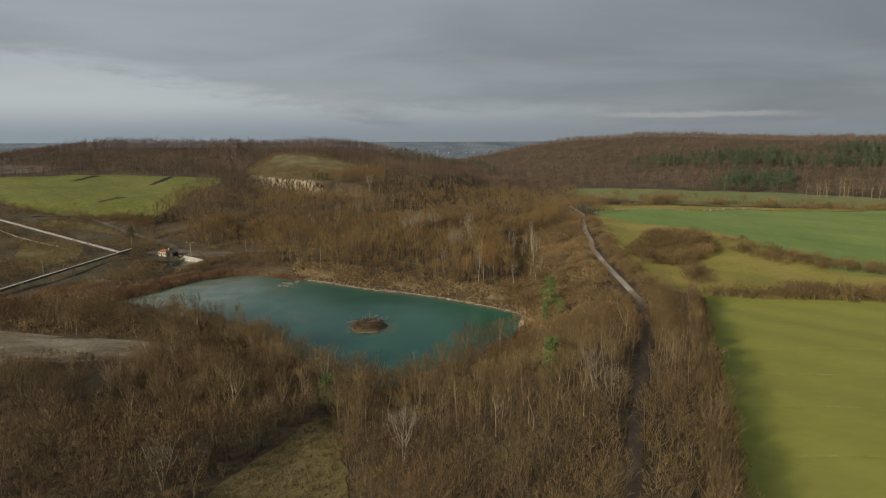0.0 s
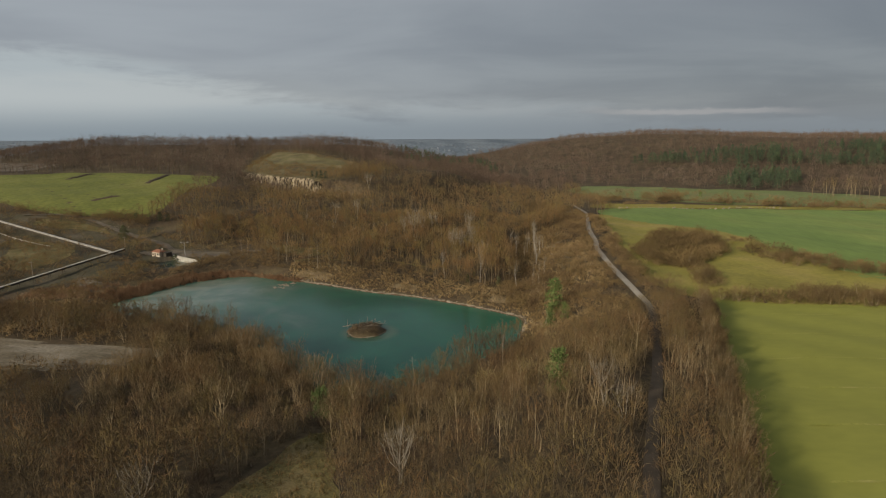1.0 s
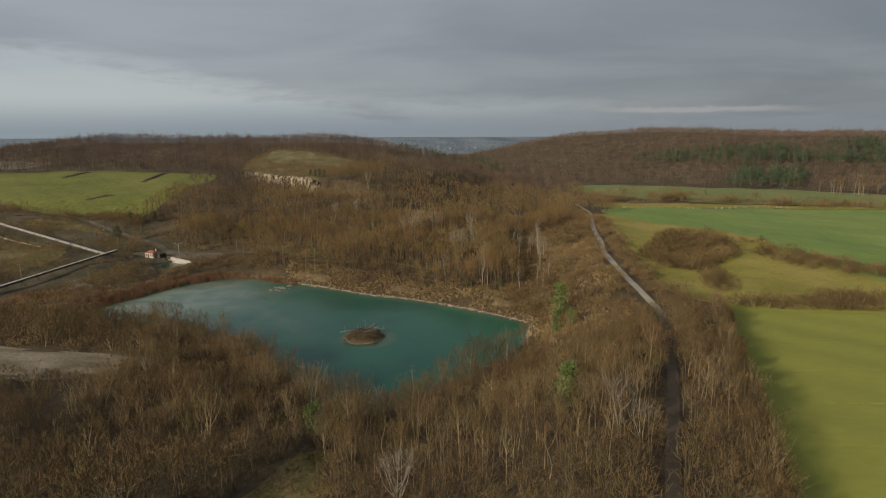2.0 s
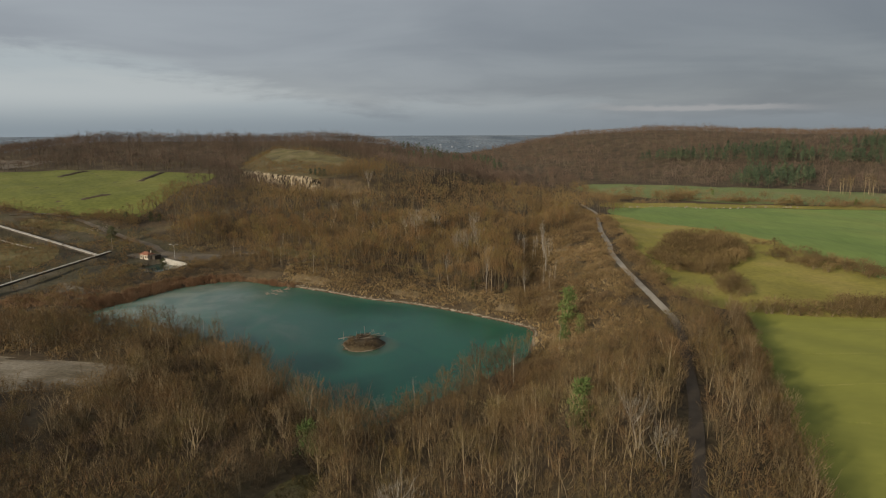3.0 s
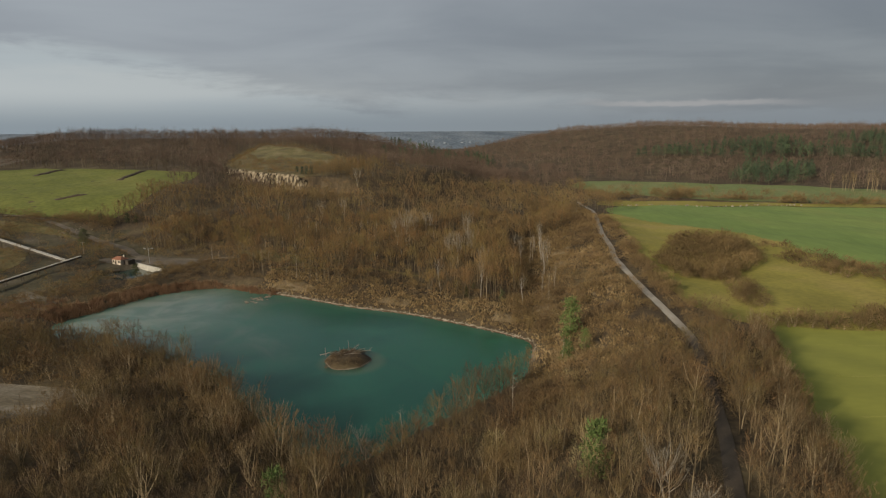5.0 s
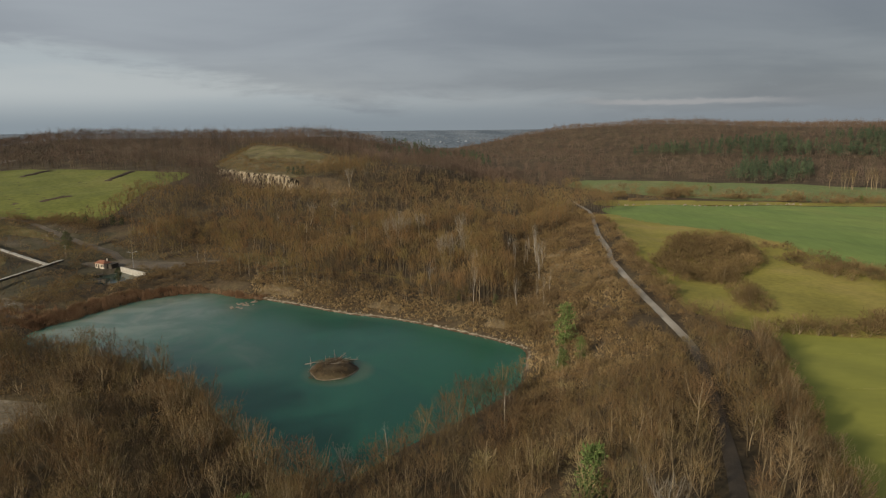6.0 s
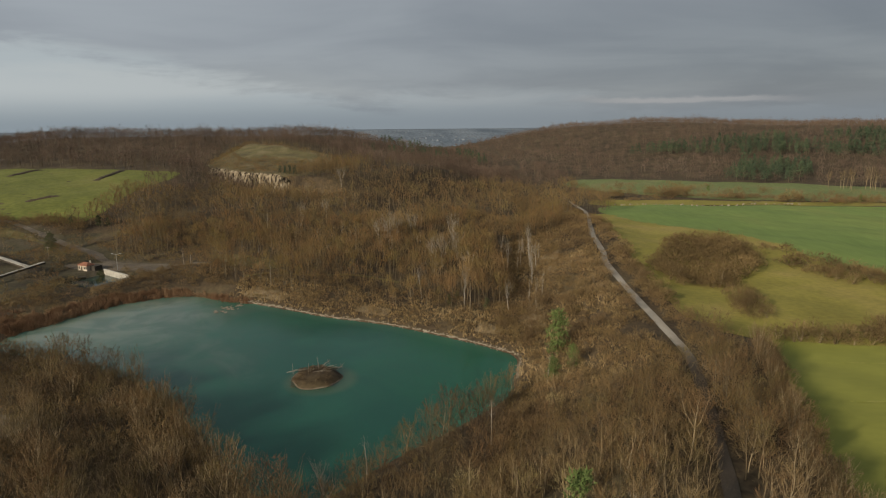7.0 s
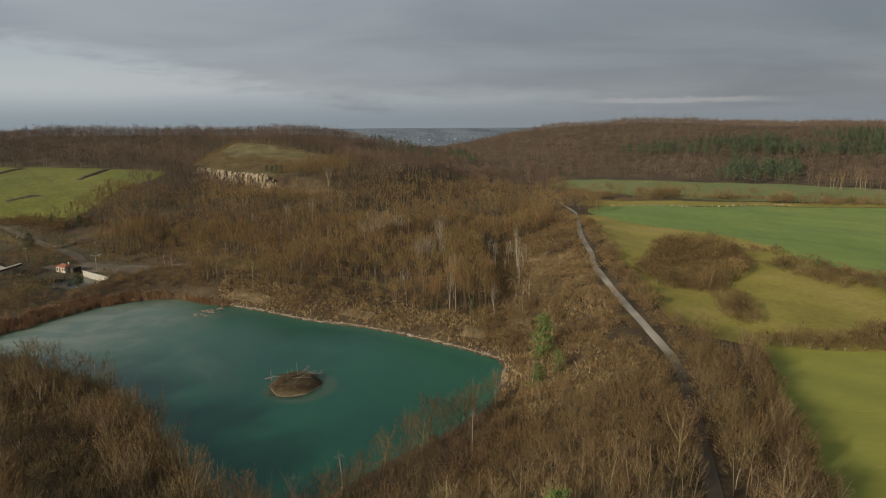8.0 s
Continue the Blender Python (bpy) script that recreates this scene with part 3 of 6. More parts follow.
sheet("track_grass", F_TRACKSIDE, m_rough, "patch of rough green grass beside the dirt track", "grass", ragged=1.2)
sheet("ledge_grass", F_LEDGE, m_rough, "olive grassy ledge between scrub and wood above the lake", "grass", ragged=1.2, step=2.0)
sheet("gravel_flat", GRAVEL, m_gravel, "bare brownish gravel flat among trees", "gravel", ragged=1.5)
sheet("yard", YARD, m_dirt, "bare grey dirt yard around the hut", "yard", ragged=1.2)


def ribbon(name, line, width, mat, label, category, lift=0.16, crown=0.05, tone=None):
    p = np.array(line)
    d = np.gradient(p, axis=0)
    d /= np.linalg.norm(d, axis=1)[:, None]
    nrm = np.stack([-d[:, 1], d[:, 0]], -1)
    offs = np.array([-0.5, -0.3, 0, 0.3, 0.5])
    wob = np.array([[noise.noise((i * 0.37, k * 5.0, 1.0)) * 0.25 if k in (0, 4) else 0 for k in range(5)] for i in range(len(p))])
    at = p[:, None, :] + nrm[:, None, :] * (offs[None, :, None] * width + wob[:, :, None])
    mid = land(p[:, 0], p[:, 1])
    z = mid[:, None] + lift + np.array([0, 0.5, 1, 0.5, 0])[None, :] * crown
    v = np.concatenate([at, z[..., None]], -1).reshape(-1, 3)
    i = (np.arange(len(p) - 1)[:, None] * 5 + np.arange(4)).ravel()
    me = raw_mesh(name, v, np.stack([i, i + 5, i + 6, i + 1], -1), 4, tone(v[:, 1]) if tone else None)
    me.materials.append(mat)
    shade_smooth(me)
    return tagged(new(name, me), label, category, kind="structure")


ribbon("road", ROAD, 2.05, m_road, "pale gravel farm road, strewn with leaves where trees close over it", "road", tone=lambda y: smooth(148, 172, y))
for k, (y0, run, w) in enumerate(((158.0, 190, 0.4), (140.5, 180, 0.5), (124.0, 180, 0.45), (108.5, 180, 0.55), (93.0, 170, 0.45), (77.0, 160, 0.5))):
    x0 = float(np.interp(y0, [74, 100, 122, 147, 161], [38.5, 48.5, 56.5, 66.5, 73])) + 9
    q = [(x0 + d, y0 - 0.10 * d + 0.25 * math.sin(d * 0.15)) for d in np.arange(0, run, 4.0)]
    ribbon("tramline_%d" % (k + 1), q, w, m_tuft_ground, "faint pale wheel track across the green field", "track", lift=0.34, crown=0.0)
TRACK = curve([(-84, 292), (-103, 298), (-117, 299), (-130, 307), (-142, 317.5), (-165, 336), (-184, 350), (-202, 363), (-219, 368), (-240, 368)], 8)
ribbon("dirt_track", TRACK, 4.5, m_dirt, "grey dirt track from the yard", "track")
LEDGE = curve([(-64, 275), (-52, 277), (-38, 273), (-20, 270), (-6, 262)], 6)
ribbon("footpath", LEDGE, 2.2, m_rough, "faint grassy path above the lake", "path")


def lake():
    bm = bmesh.new()
    c = np.array((-40.0, 200.0))
    rings = (0.0, 0.4, 0.7, 0.86, 0.94, 1.0, 1.03)
    grid = [[bm.verts.new((*(c + (p - c) * r), 0.0)) for p in LAKE] for r in rings[1:]]
    hub = bm.verts.new((*c, 0))
    n = len(LAKE)
    for k in range(n):
        bm.faces.new((hub, grid[0][k], grid[0][(k + 1) % n]))
        for a, b in zip(grid, grid[1:]):
            bm.faces.new((a[k], b[k], b[(k + 1) % n], a[(k + 1) % n]))
    rim = [grid[-1][k] for k in range(n)]
    deep = [bm.verts.new((v.co.x, v.co.y, -14.0)) for v in rim]
    for k in range(n):
        bm.faces.new((rim[k], deep[k], deep[(k + 1) % n], rim[(k + 1) % n]))
    bm.faces.new(deep[::-1])
    bmesh.ops.recalc_face_normals(bm, faces=bm.faces)
    me = bpy.data.meshes.new("water")
    bm.to_mesh(me)
    bm.free()
    co = np.array([v.co[:] for v in me.vertices])
    sd = lake_distance(co[:, 0], co[:, 1])
    at = me.attributes.new("shallow", "FLOAT", "POINT")
    at.data.foreach_set("value", (smooth(-5, 0.5, sd) * 0.6).astype(np.float32))
    me.materials.append(m_water)
    tagged(new("water", me), "calm turquoise quarry lake with milky shallows", "lake", kind="structure")


lake()


# ---- trees ----
def tubes(paths, sides):
    """Tapered tubes: paths of (points, radii). Each grows out of the nearest vertex of the wood before it."""
    V, F = [], []
    ang = np.arange(sides) * 2 * math.pi / sides
    for pts, rad in paths:
        base = len(V)
        near = int(np.argmin(((np.array(V) - pts[0]) ** 2).sum(1))) if V else -1
        for p, r in zip(pts, rad):
            V += [(p[0] + math.cos(a) * r, p[1] + math.sin(a) * r, p[2]) for a in ang]
        for k in range(len(pts) - 1):
            for s in range(sides):
                a, b = base + k * sides + s, base + k * sides + (s + 1) % sides
                q = [(a, b, b + sides), (a, b + sides, a + sides)]
                if near >= 0:
                    q = [tuple(near if v == base else v for v in t) for t in q]
                F += q
        if near >= 0:
            V[base] = V[near]
    return np.array(V, float).reshape(-1, 3), np.array(F, int).reshape(-1, 3)


def slivers(rng, roots, ways, lengths, widths, faces):
    """Twigs: one thin blade each, from root along its way, its flat side turned roughly outward from the crown."""
    side = np.cross(ways, faces + (0, 0, 0.3) + rng.normal(size=ways.shape) * 0.4)
    side /= np.linalg.norm(side, axis=1)[:, None] + 1e-9
    tip = roots + ways * lengths[:, None]
    V = np.stack([roots - side * widths[:, None] / 2, roots + side * widths[:, None] / 2, tip], 1).reshape(-1, 3)
    return V, np.arange(len(V)).reshape(-1, 3)


def fuzz(rng, centre, radii, n, width, length, inner=0.5, up=0.55, loose=0.45):
    """A cloud of fine twigs that fills a rounded crown, pointing outward and up."""
    d = rng.normal(size=(n, 3))
    d /= np.linalg.norm(d, axis=1)[:, None]
    d[:, 2] = np.where(d[:, 2] < -0.5, -d[:, 2] * 0.6, d[:, 2])
    lump = 1 + 0.16 * np.sin(d[:, 0] * 5 + rng.random() * 6) * np.sin(d[:, 1] * 5 + rng.random() * 6) + 0.1 * np.sin(d[:, 2] * 7 + rng.random() * 6)
    r = (inner + (1 - inner) * rng.random(n) ** 0.6) * lump
    roots = np.asarray(centre) + d * r[:, None] * np.asarray(radii)
    ways = d * 0.6 + (0, 0, up) + rng.normal(size=(n, 3)) * loose
    ways /= np.linalg.norm(ways, axis=1)[:, None]
    return roots, ways, length * rng.uniform(0.5, 1.3, n), width * rng.uniform(0.6, 1.4, n), d


def bare_tree(seed, h=10.0, spread=2.6, limbs=9, twigs=340, width=0.055, length=0.9, trunk=0.16, low=0.28, sides=4, stems=1, lift=0.55, rings=7, own=0.35, forks=0, up=0.55):
    """A leafless tree: trunk, limbs that curve upward and fork, twigs along them, and a rounded cloud of finer twigs. Returns wood and twig arrays."""
    rng = np.random.default_rng(seed)
    paths, roots, ways, faces = [], [], [], []
    each = max(1, limbs // stems) if limbs else 0
    for st in range(stems):
        lean = rng.normal(size=2) * h * (0.04 if stems == 1 else 0.15)
        start = np.zeros(3) if stems == 1 else np.array([*rng.normal(size=2) * 0.12, 0])
        top = h * (0.93 if st == 0 else rng.uniform(0.65, 0.92))
        ks = np.linspace(0, 1, rings if limbs else 2)
        bend = rng.normal(size=2) * 0.2
        spine = np.array([start + (lean[0] * k + bend[0] * math.sin(k * 5), lean[1] * k + bend[1] * math.cos(k * 4) - bend[1], top * k) for k in ks])
        spine[0][2] = -0.5
        paths.append((spine, trunk * np.interp(ks, [0, 0.3, 0.7, 1], [1.15, 0.8, 0.45, 0.08]) * (1 if stems == 1 else 0.6)))
        for i in range(each):
            k = low + (0.9 - low) * (i + rng.random()) / each
            k = ks[int(np.clip(round(k * (len(ks) - 1)), 1, len(ks) - 2))]
            p = np.array([np.interp(k, ks, spine[:, c]) for c in range(3)])
            a = rng.random() * 2 * math.pi
            out = spread * (1.0 - 0.75 * abs(k - 0.5)) * rng.uniform(0.6, 1.0)
            rise = min(out * rng.uniform(0.8, 1.7) * lift / 0.55, h - p[2])
            flat = np.array((math.cos(a), math.sin(a), 0.0))
            e = p + flat * out + (0, 0, rise)
            m = p + flat * out * 0.62 + (0, 0, rise * 0.42)
            r = trunk * 0.5 * (1.15 - k)
            paths.append(([p, m, e], [r, r * 0.6, r * 0.16]))
            ends = [(m, e), (p, m)]
            for f in range(forks):
                g = m
                b = a + rng.choice((-1, 1)) * rng.uniform(0.5, 1.1)
                o = out * rng.uniform(0.3, 0.5)
                tip = g + (math.cos(b) * o, math.sin(b) * o, rise * rng.uniform(0.3, 0.6))
                paths.append(([g, tip], [r * 0.45, r * 0.12]))
                ends.append((g, tip))
            n = max(1, int(twigs * own / limbs / len(ends)))
            for q0, q1 in ends:
                t = 0.15 + 0.85 * rng.random(n)
                roots.append(q0 + (q1 - q0) * t[:, None])
                way = (q1 - q0) / (np.linalg.norm(q1 - q0) + 1e-9)
                ways.append(way * 0.75 + (0, 0, 0.25) + rng.normal(size=(n, 3)) * 0.42)
                faces.append(np.tile(flat * 0.8 + (0, 0, 0.5), (n, 1)))
    wood = tubes(paths, sides)
    m = sum(len(q) for q in roots)
    mid, half = h * (1 + low) / 2, h * (1 - low) / 2
    fr, fw, fl, fd, ff = fuzz(rng, (0, 0, mid), (spread, spread, half * 0.97), twigs - m, width, length, up=up)
    ways = [w / np.linalg.norm(w, axis=1)[:, None] for w in ways]
    fl = np.concatenate([length * rng.uniform(0.6, 1.4, m), fl])
    fd = np.concatenate([width * rng.uniform(0.6, 1.4, m), fd])
    return wood, slivers(rng, np.concatenate(roots + [fr]), np.concatenate(ways + [fw]), fl, fd, np.concatenate(faces + [ff]))


def bush(seed, h=2.6, spread=1.8, twigs=200, width=0.06, length=0.7, stems=5):
    """A shrub: stems from one root under a rounded cloud of twigs."""
    rng = np.random.default_rng(seed)
    paths = []
    for i in range(stems):
        a, out = rng.random() * 2 * math.pi, spread * rng.uniform(0.3, 0.85)
        paths.append(([(0, 0, -0.3), (math.cos(a) * out, math.sin(a) * out, h * rng.uniform(0.6, 0.95))], [0.05, 0.012]))
    return tubes(paths, 3), slivers(rng, *fuzz(rng, (0, 0, h * 0.42), (spread, spread, h * 0.55), twigs, width, length, 0.45, 0.4))


def conifer(seed, h=12.0, spread=2.2, sprays=320, width=0.35, length=1.1, low=0.15, droop=-0.15):
    rng = np.random.default_rng(seed)
    ks = np.linspace(0, 1, 4)
    wood = tubes([(np.array([(0, 0, h * k - 0.4) for k in ks]), 0.14 * (1.1 - ks))], 4)
    k = low + (1 - low) * rng.random(sprays) ** 0.8
    a = rng.random(sprays) * 2 * math.pi
    lobes = 1 + 0.25 * np.sin(a * 3 + k * 25)
    r = spread * (1.02 - k) ** 0.75 * rng.uniform(0.2, 1.0, sprays) * lobes
    roots = np.stack([np.cos(a) * r, np.sin(a) * r, h * k], -1)
    ways = np.stack([np.cos(a), np.sin(a), np.full(sprays, droop)], -1) + rng.normal(size=(sprays, 3)) * 0.4
    ways /= np.linalg.norm(ways, axis=1)[:, None]
    return wood, slivers(rng, roots, ways, length * rng.uniform(0.6, 1.2, sprays), width * rng.uniform(0.6, 1.3, sprays),
                         np.stack([np.cos(a), np.sin(a), np.full(sprays, 0.4)], -1))


def plant(name, kinds, xy, sizes, mats, label, category, rng, sink=0.0, tones=None):
    """Many trees of a few kinds joined into one object of kind stuff."""
    xy = np.asarray(xy, float)
    z = land(xy[:, 0], xy[:, 1]) - sink
    pick = rng.integers(0, len(kinds), len(xy))
    turn = rng.random(len(xy)) * 2 * math.pi
    if tones is None:
        patch = np.array([noise.noise((x * 0.045, y * 0.03, 31.0)) + 0.5 * noise.noise((x * 0.15, y * 0.1, 17.0)) for x, y in xy])
        tones = np.clip(0.5 + 0.55 * patch + rng.uniform(-0.3, 0.3, len(xy)), 0, 1)
    VV, FF, TT, II, base = [], [], [], [], 0
    for k, (wood, tw) in enumerate(kinds):
        sel = np.where(pick == k)[0]
        if not len(sel):
            continue
        for which, (v, f) in enumerate((wood, tw)):
            if not len(v):
                continue
            c, s = np.cos(turn[sel])[:, None], np.sin(turn[sel])[:, None]
            g = sizes[sel][:, None]
            x = (v[None, :, 0] * c - v[None, :, 1] * s) * g + xy[sel, 0][:, None]
            y = (v[None, :, 0] * s + v[None, :, 1] * c) * g + xy[sel, 1][:, None]
            zz = v[None, :, 2] * g + z[sel][:, None]
            VV.append(np.stack([x, y, zz], -1).reshape(-1, 3))
            FF.append((f[None] + (np.arange(len(sel)) * len(v))[:, None, None]).reshape(-1, 3) + base)
            TT.append(np.repeat(tones[sel], len(v)))
            II.append(np.full(len(sel) * len(f), which))
            base += len(sel) * len(v)
    me = raw_mesh(name, np.concatenate(VV), np.concatenate(FF), 3, np.concatenate(TT), np.concatenate(II))
    for m in mats:
        me.materials.append(m)
    return tagged(new(name, me), label, category, kind="stuff")


def scatter(rng, x0, x1, y0, y1, gap):
    """Plan points on a shaken grid."""
    gx, gy = np.meshgrid(np.arange(x0, x1, gap), np.arange(y0, y1, gap * 0.9))
    gx = gx + (np.arange(gx.shape[0]) % 2)[:, None] * gap / 2
    p = np.stack([gx.ravel(), gy.ravel()], -1)
    return p + rng.uniform(-0.42, 0.42, p.shape) * gap


OPEN = [np.array(q, float) for q in (F_NEAR, F_MEADOW, F_CROP, F_STRIP, F_BACK, F_WEST, F_SOUTH, F_TOP, BROW, GRAVEL, YARD, POOL, F_PLOUGH, F_LEDGE)]
BELT_A = (np.array((-148.0, 284.5)), np.array((-330.0, 413.0)))
BELT_B = (np.array((-164.5, 205.0)), np.array((-146.0, 290.5)))


def free(p, shore=1.5, road=2.4):
    """True where a tree may stand."""
    x, y = p[:, 0], p[:, 1]
    ok = np.abs(x + np.where(y < 156, 0.5, 0) - road_x(y)) > np.where(y < 156, 1.8, road)
    ok &= distance(TRACK, x, y, False) > 3.6
    ok &= distance(LEDGE, x, y, False) > 1.8
    for belt in (BELT_A, BELT_B):
        ok &= distance(np.array(belt), x, y, False) > 3.2
    near = (y < 300) & (x < 60)
    sd = np.full(len(p), 99.0)
    if near.any():
        sd[near] = lake_distance(x[near], y[near])
    ok &= sd > shore
    for q in OPEN:
        ok &= ~inside(q, x, y)
    return ok


def tree_things(name, kinds, pts, sizes, mats, label, category, group, rng, names=("trunk", "crown")):
    """Trees that can be told apart: each an empty with a trunk and a crown that share the meshes of their kind."""
    protos = {}
    z = land(pts[:, 0], pts[:, 1])
    for k, (x, y) in enumerate(pts):
        i = int(rng.integers(0, len(kinds)))
        m = Matrix.LocRotScale((x, y, z[k]), Euler((0, 0, rng.random() * 6.28)), Vector((1, 1, rng.uniform(0.92, 1.1))) * sizes[k])
        if i in protos:
            copy_thing(protos[i], m)
            continue
        ob = new(name)
        ob.matrix_world = m
        for nm, (v, f), mat in zip(names, kinds[i], mats):
            me = raw_mesh(nm, v, f, 3)
            me.materials.append(mat)
            new(nm, me).parent = ob
        protos[i] = tagged(ob, label, category, group)
        ob.scale = (1, 1, 1)
        ob.matrix_basis = m
    return protos


def split(p, first, most=300):
    """The first points by a measure of the plan, and the rest."""
    order = np.argsort(first)
    return order[:most], order[most:]


rng = np.random.default_rng(7)
KINDS_NEAR = [bare_tree(s, h=rng.uniform(8, 11.5), spread=rng.uniform(1.8, 2.7), limbs=13, twigs=430, width=0.038, length=0.85, trunk=0.135, sides=3, lift=0.85, own=0.7, forks=1) for s in range(9)]
KINDS_WILLOW = [bare_tree(15 + s, h=rng.uniform(5.5, 8.0), spread=rng.uniform(2.0, 2.9), limbs=10, twigs=520, width=0.042, length=0.62, stems=5, trunk=0.13, low=0.10, sides=3, lift=0.9, own=0.4, forks=1, rings=5) for s in range(8)]
KINDS_EDGE = [bare_tree(24 + s, h=rng.uniform(6, 9.5), spread=rng.uniform(2.1, 3.0), limbs=8, twigs=270, width=0.056, length=0.8, stems=2, trunk=0.125, low=0.18, sides=3, own=0.45, lift=0.62, rings=5) for s in range(6)]
KINDS_MID = [bare_tree(30 + s, h=rng.uniform(7, 11.5), spread=rng.uniform(1.8, 2.7), limbs=3, twigs=150, width=0.075, length=1.35, sides=3, low=0.3, trunk=0.15, rings=4, up=1.1, lift=1.2) for s in range(9)]
KINDS_BACK = [bare_tree(40 + s, h=rng.uniform(8, 12), spread=rng.uniform(2.2, 3.2), limbs=1, twigs=84, width=0.15, length=1.25, sides=3, low=0.3, trunk=0.16, rings=3, up=0.9) for s in range(7)]
KINDS_FAR = [bare_tree(60 + s, h=rng.uniform(9, 14), spread=rng.uniform(3.0, 4.4), limbs=0, twigs=58, width=0.42, length=0.95, sides=3, low=0.02, trunk=0.22, up=0.4) for s in range(7)]
BUSHES = [bush(80 + s, h=rng.uniform(1.8, 3.2), spread=rng.uniform(1.3, 2.0), twigs=240, width=0.06, length=0.62) for s in range(7)]
BUSHES_MID = [bush(90 + s, h=rng.uniform(1.8, 3.4), spread=rng.uniform(1.4, 2.2), twigs=100, width=0.11, length=0.8, stems=3) for s in range(7)]
BUSHES_FAR = [bush(98 + s, h=rng.uniform(2.5, 4.2), spread=rng.uniform(2.0, 3.0), twigs=84, width=0.15, length=0.75, stems=2) for s in range(6)]
PINES_FAR = [conifer(120 + s, h=rng.uniform(11, 15), spread=3.0, sprays=120, width=0.75, length=1.2) for s in range(4)]
PALE = [bare_tree(130 + s, h=rng.uniform(10, 13), spread=1.7, limbs=14, twigs=210, width=0.05, length=0.95, sides=4, trunk=0.17, low=0.3, lift=1.5, own=0.7) for s in range(4)]

BIRCH = [bare_tree(140 + s, h=rng.uniform(9, 12), spread=1.4, limbs=10, twigs=130, width=0.04, length=0.8, sides=4, trunk=0.10, low=0.35, lift=1.6, own=0.6) for s in range(4)]
POPLAR = [bare_tree(150 + s, h=rng.uniform(10, 12), spread=2.4, limbs=20, twigs=330, width=0.05, length=0.9, stems=4, sides=4, trunk=0.14, low=0.35, lift=1.6, own=0.8, rings=5) for s in range(4)]

# woods round the lake: the nearer trees one by one, the rest as a mass
p = scatter(rng, -150, -20, 66, 205, 3.6)
p = p[free(p) & (p[:, 0] > -16 - 0.8 * p[:, 1]) & ~((p[:, 0] < -84) & (p[:, 1] > 196)) & ~((p[:, 0] < -77) & (p[:, 1] > 138) & (p[:, 1] < 160)) & (rng.random(len(p)) < 0.9)]
clump = np.array([noise.noise((x * 0.05, y * 0.05, 4.0)) for x, y in p])
size = np.clip(0.95 + 0.55 * clump + rng.uniform(-0.2, 0.2, len(p)), 0.5, 1.35)
one, rest = split(p, np.hypot(p[:, 0] + 50, p[:, 1] - 148))
tree_things("willow", KINDS_WILLOW, p[one], size[one], (m_bark_one, m_twig_one), "leafless many-stemmed willow with a rounded brown crown", "tree", "willows by the lake", rng)
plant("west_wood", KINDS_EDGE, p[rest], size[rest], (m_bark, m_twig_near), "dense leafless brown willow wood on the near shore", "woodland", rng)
p = scatter(rng, -25, 62, 52, 172, 2.9)
p = p[free(p) & (np.hypot(p[:, 0] - 15, (p[:, 1] - 112.5) * 1.1) > 5.5) & ((p[:, 1] < 150) | (p[:, 0] < 18) | (p[:, 0] > road_x(p[:, 1]))) & (p[:, 0] > -24 + 0.12 * np.clip(p[:, 1] - 110, 0, 99))]
size = rng.uniform(0.62, 1.08, len(p)) * np.where((p[:, 1] > 122) & (p[:, 0] < road_x(p[:, 1])), 0.84, 1.0)
off = np.interp(p[:, 1], [40, 74, 100, 122, 147, 160, 172], [24, 38.5, 48.5, 56.5, 66.5, 72, 76]) - p[:, 0]
size *= 0.72 + 0.28 * smooth(3, 10, off)
one, rest = split(p, np.abs(p[:, 1] - 108) + 0.4 * np.abs(p[:, 0] - 12))
tree_things("tree", KINDS_NEAR, p[one], size[one], (m_bark_one, m_twig_one), "slender leafless tree with an upright brown trunk", "tree", "trees of the wood south of the lake", rng)
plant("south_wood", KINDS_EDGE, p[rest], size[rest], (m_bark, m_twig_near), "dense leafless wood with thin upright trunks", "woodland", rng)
edge = np.array([(24, 40), (38.5, 74), (48.5, 100), (56.5, 122), (66.5, 147), (72, 160)], float)
at = np.arange(56, 163, 1.5)
p = np.stack([np.interp(at, edge[:, 1], edge[:, 0]) - rng.uniform(2.6, 4.6, len(at)), at + rng.uniform(-0.7, 0.7, len(at))], -1)
tree_things("hedgerow_tree", KINDS_WILLOW, p, rng.uniform(0.72, 1.08, len(p)), (m_bark_one, m_twig_one), "leafless many-stemmed tree at the edge of the field", "tree", "trees along the field edge", rng)
at = np.arange(60, 162, 0.9)
p = np.stack([np.interp(at, edge[:, 1], edge[:, 0]) - rng.uniform(0.6, 3.5, len(at)), at], -1)
plant("field_margin", BUSHES, p, rng.uniform(0.6, 1.3, len(p)), (m_bark, m_shrub), "brown bushes below the trees along the field edge", "scrub", rng)
p = scatter(rng, -25, 60, 100, 172, 2.5)
p = p[free(p, 0.6) & (rng.random(len(p)) < 0.42)]
plant("undergrowth", BUSHES, p, rng.uniform(0.5, 1.0, len(p)), (m_bark, m_under), "brown leafless undergrowth beneath the trees, darkened for the shade there", "scrub", rng)
p = scatter(rng, -75, -18, 72, 152, 3.5)
p = p[free(p, 0.6) & (p[:, 0] < -16 - 0.1 * np.clip(p[:, 1] - 100, 0, 99))]
plant("willow_scrub", BUSHES, p, rng.uniform(0.6, 1.25, len(p)), (m_bark, m_under), "reddish brown scrub beneath the willows, darkened for the shade there", "scrub", rng)
p = scatter(rng, -150, -34, 146, 212, 3.0)
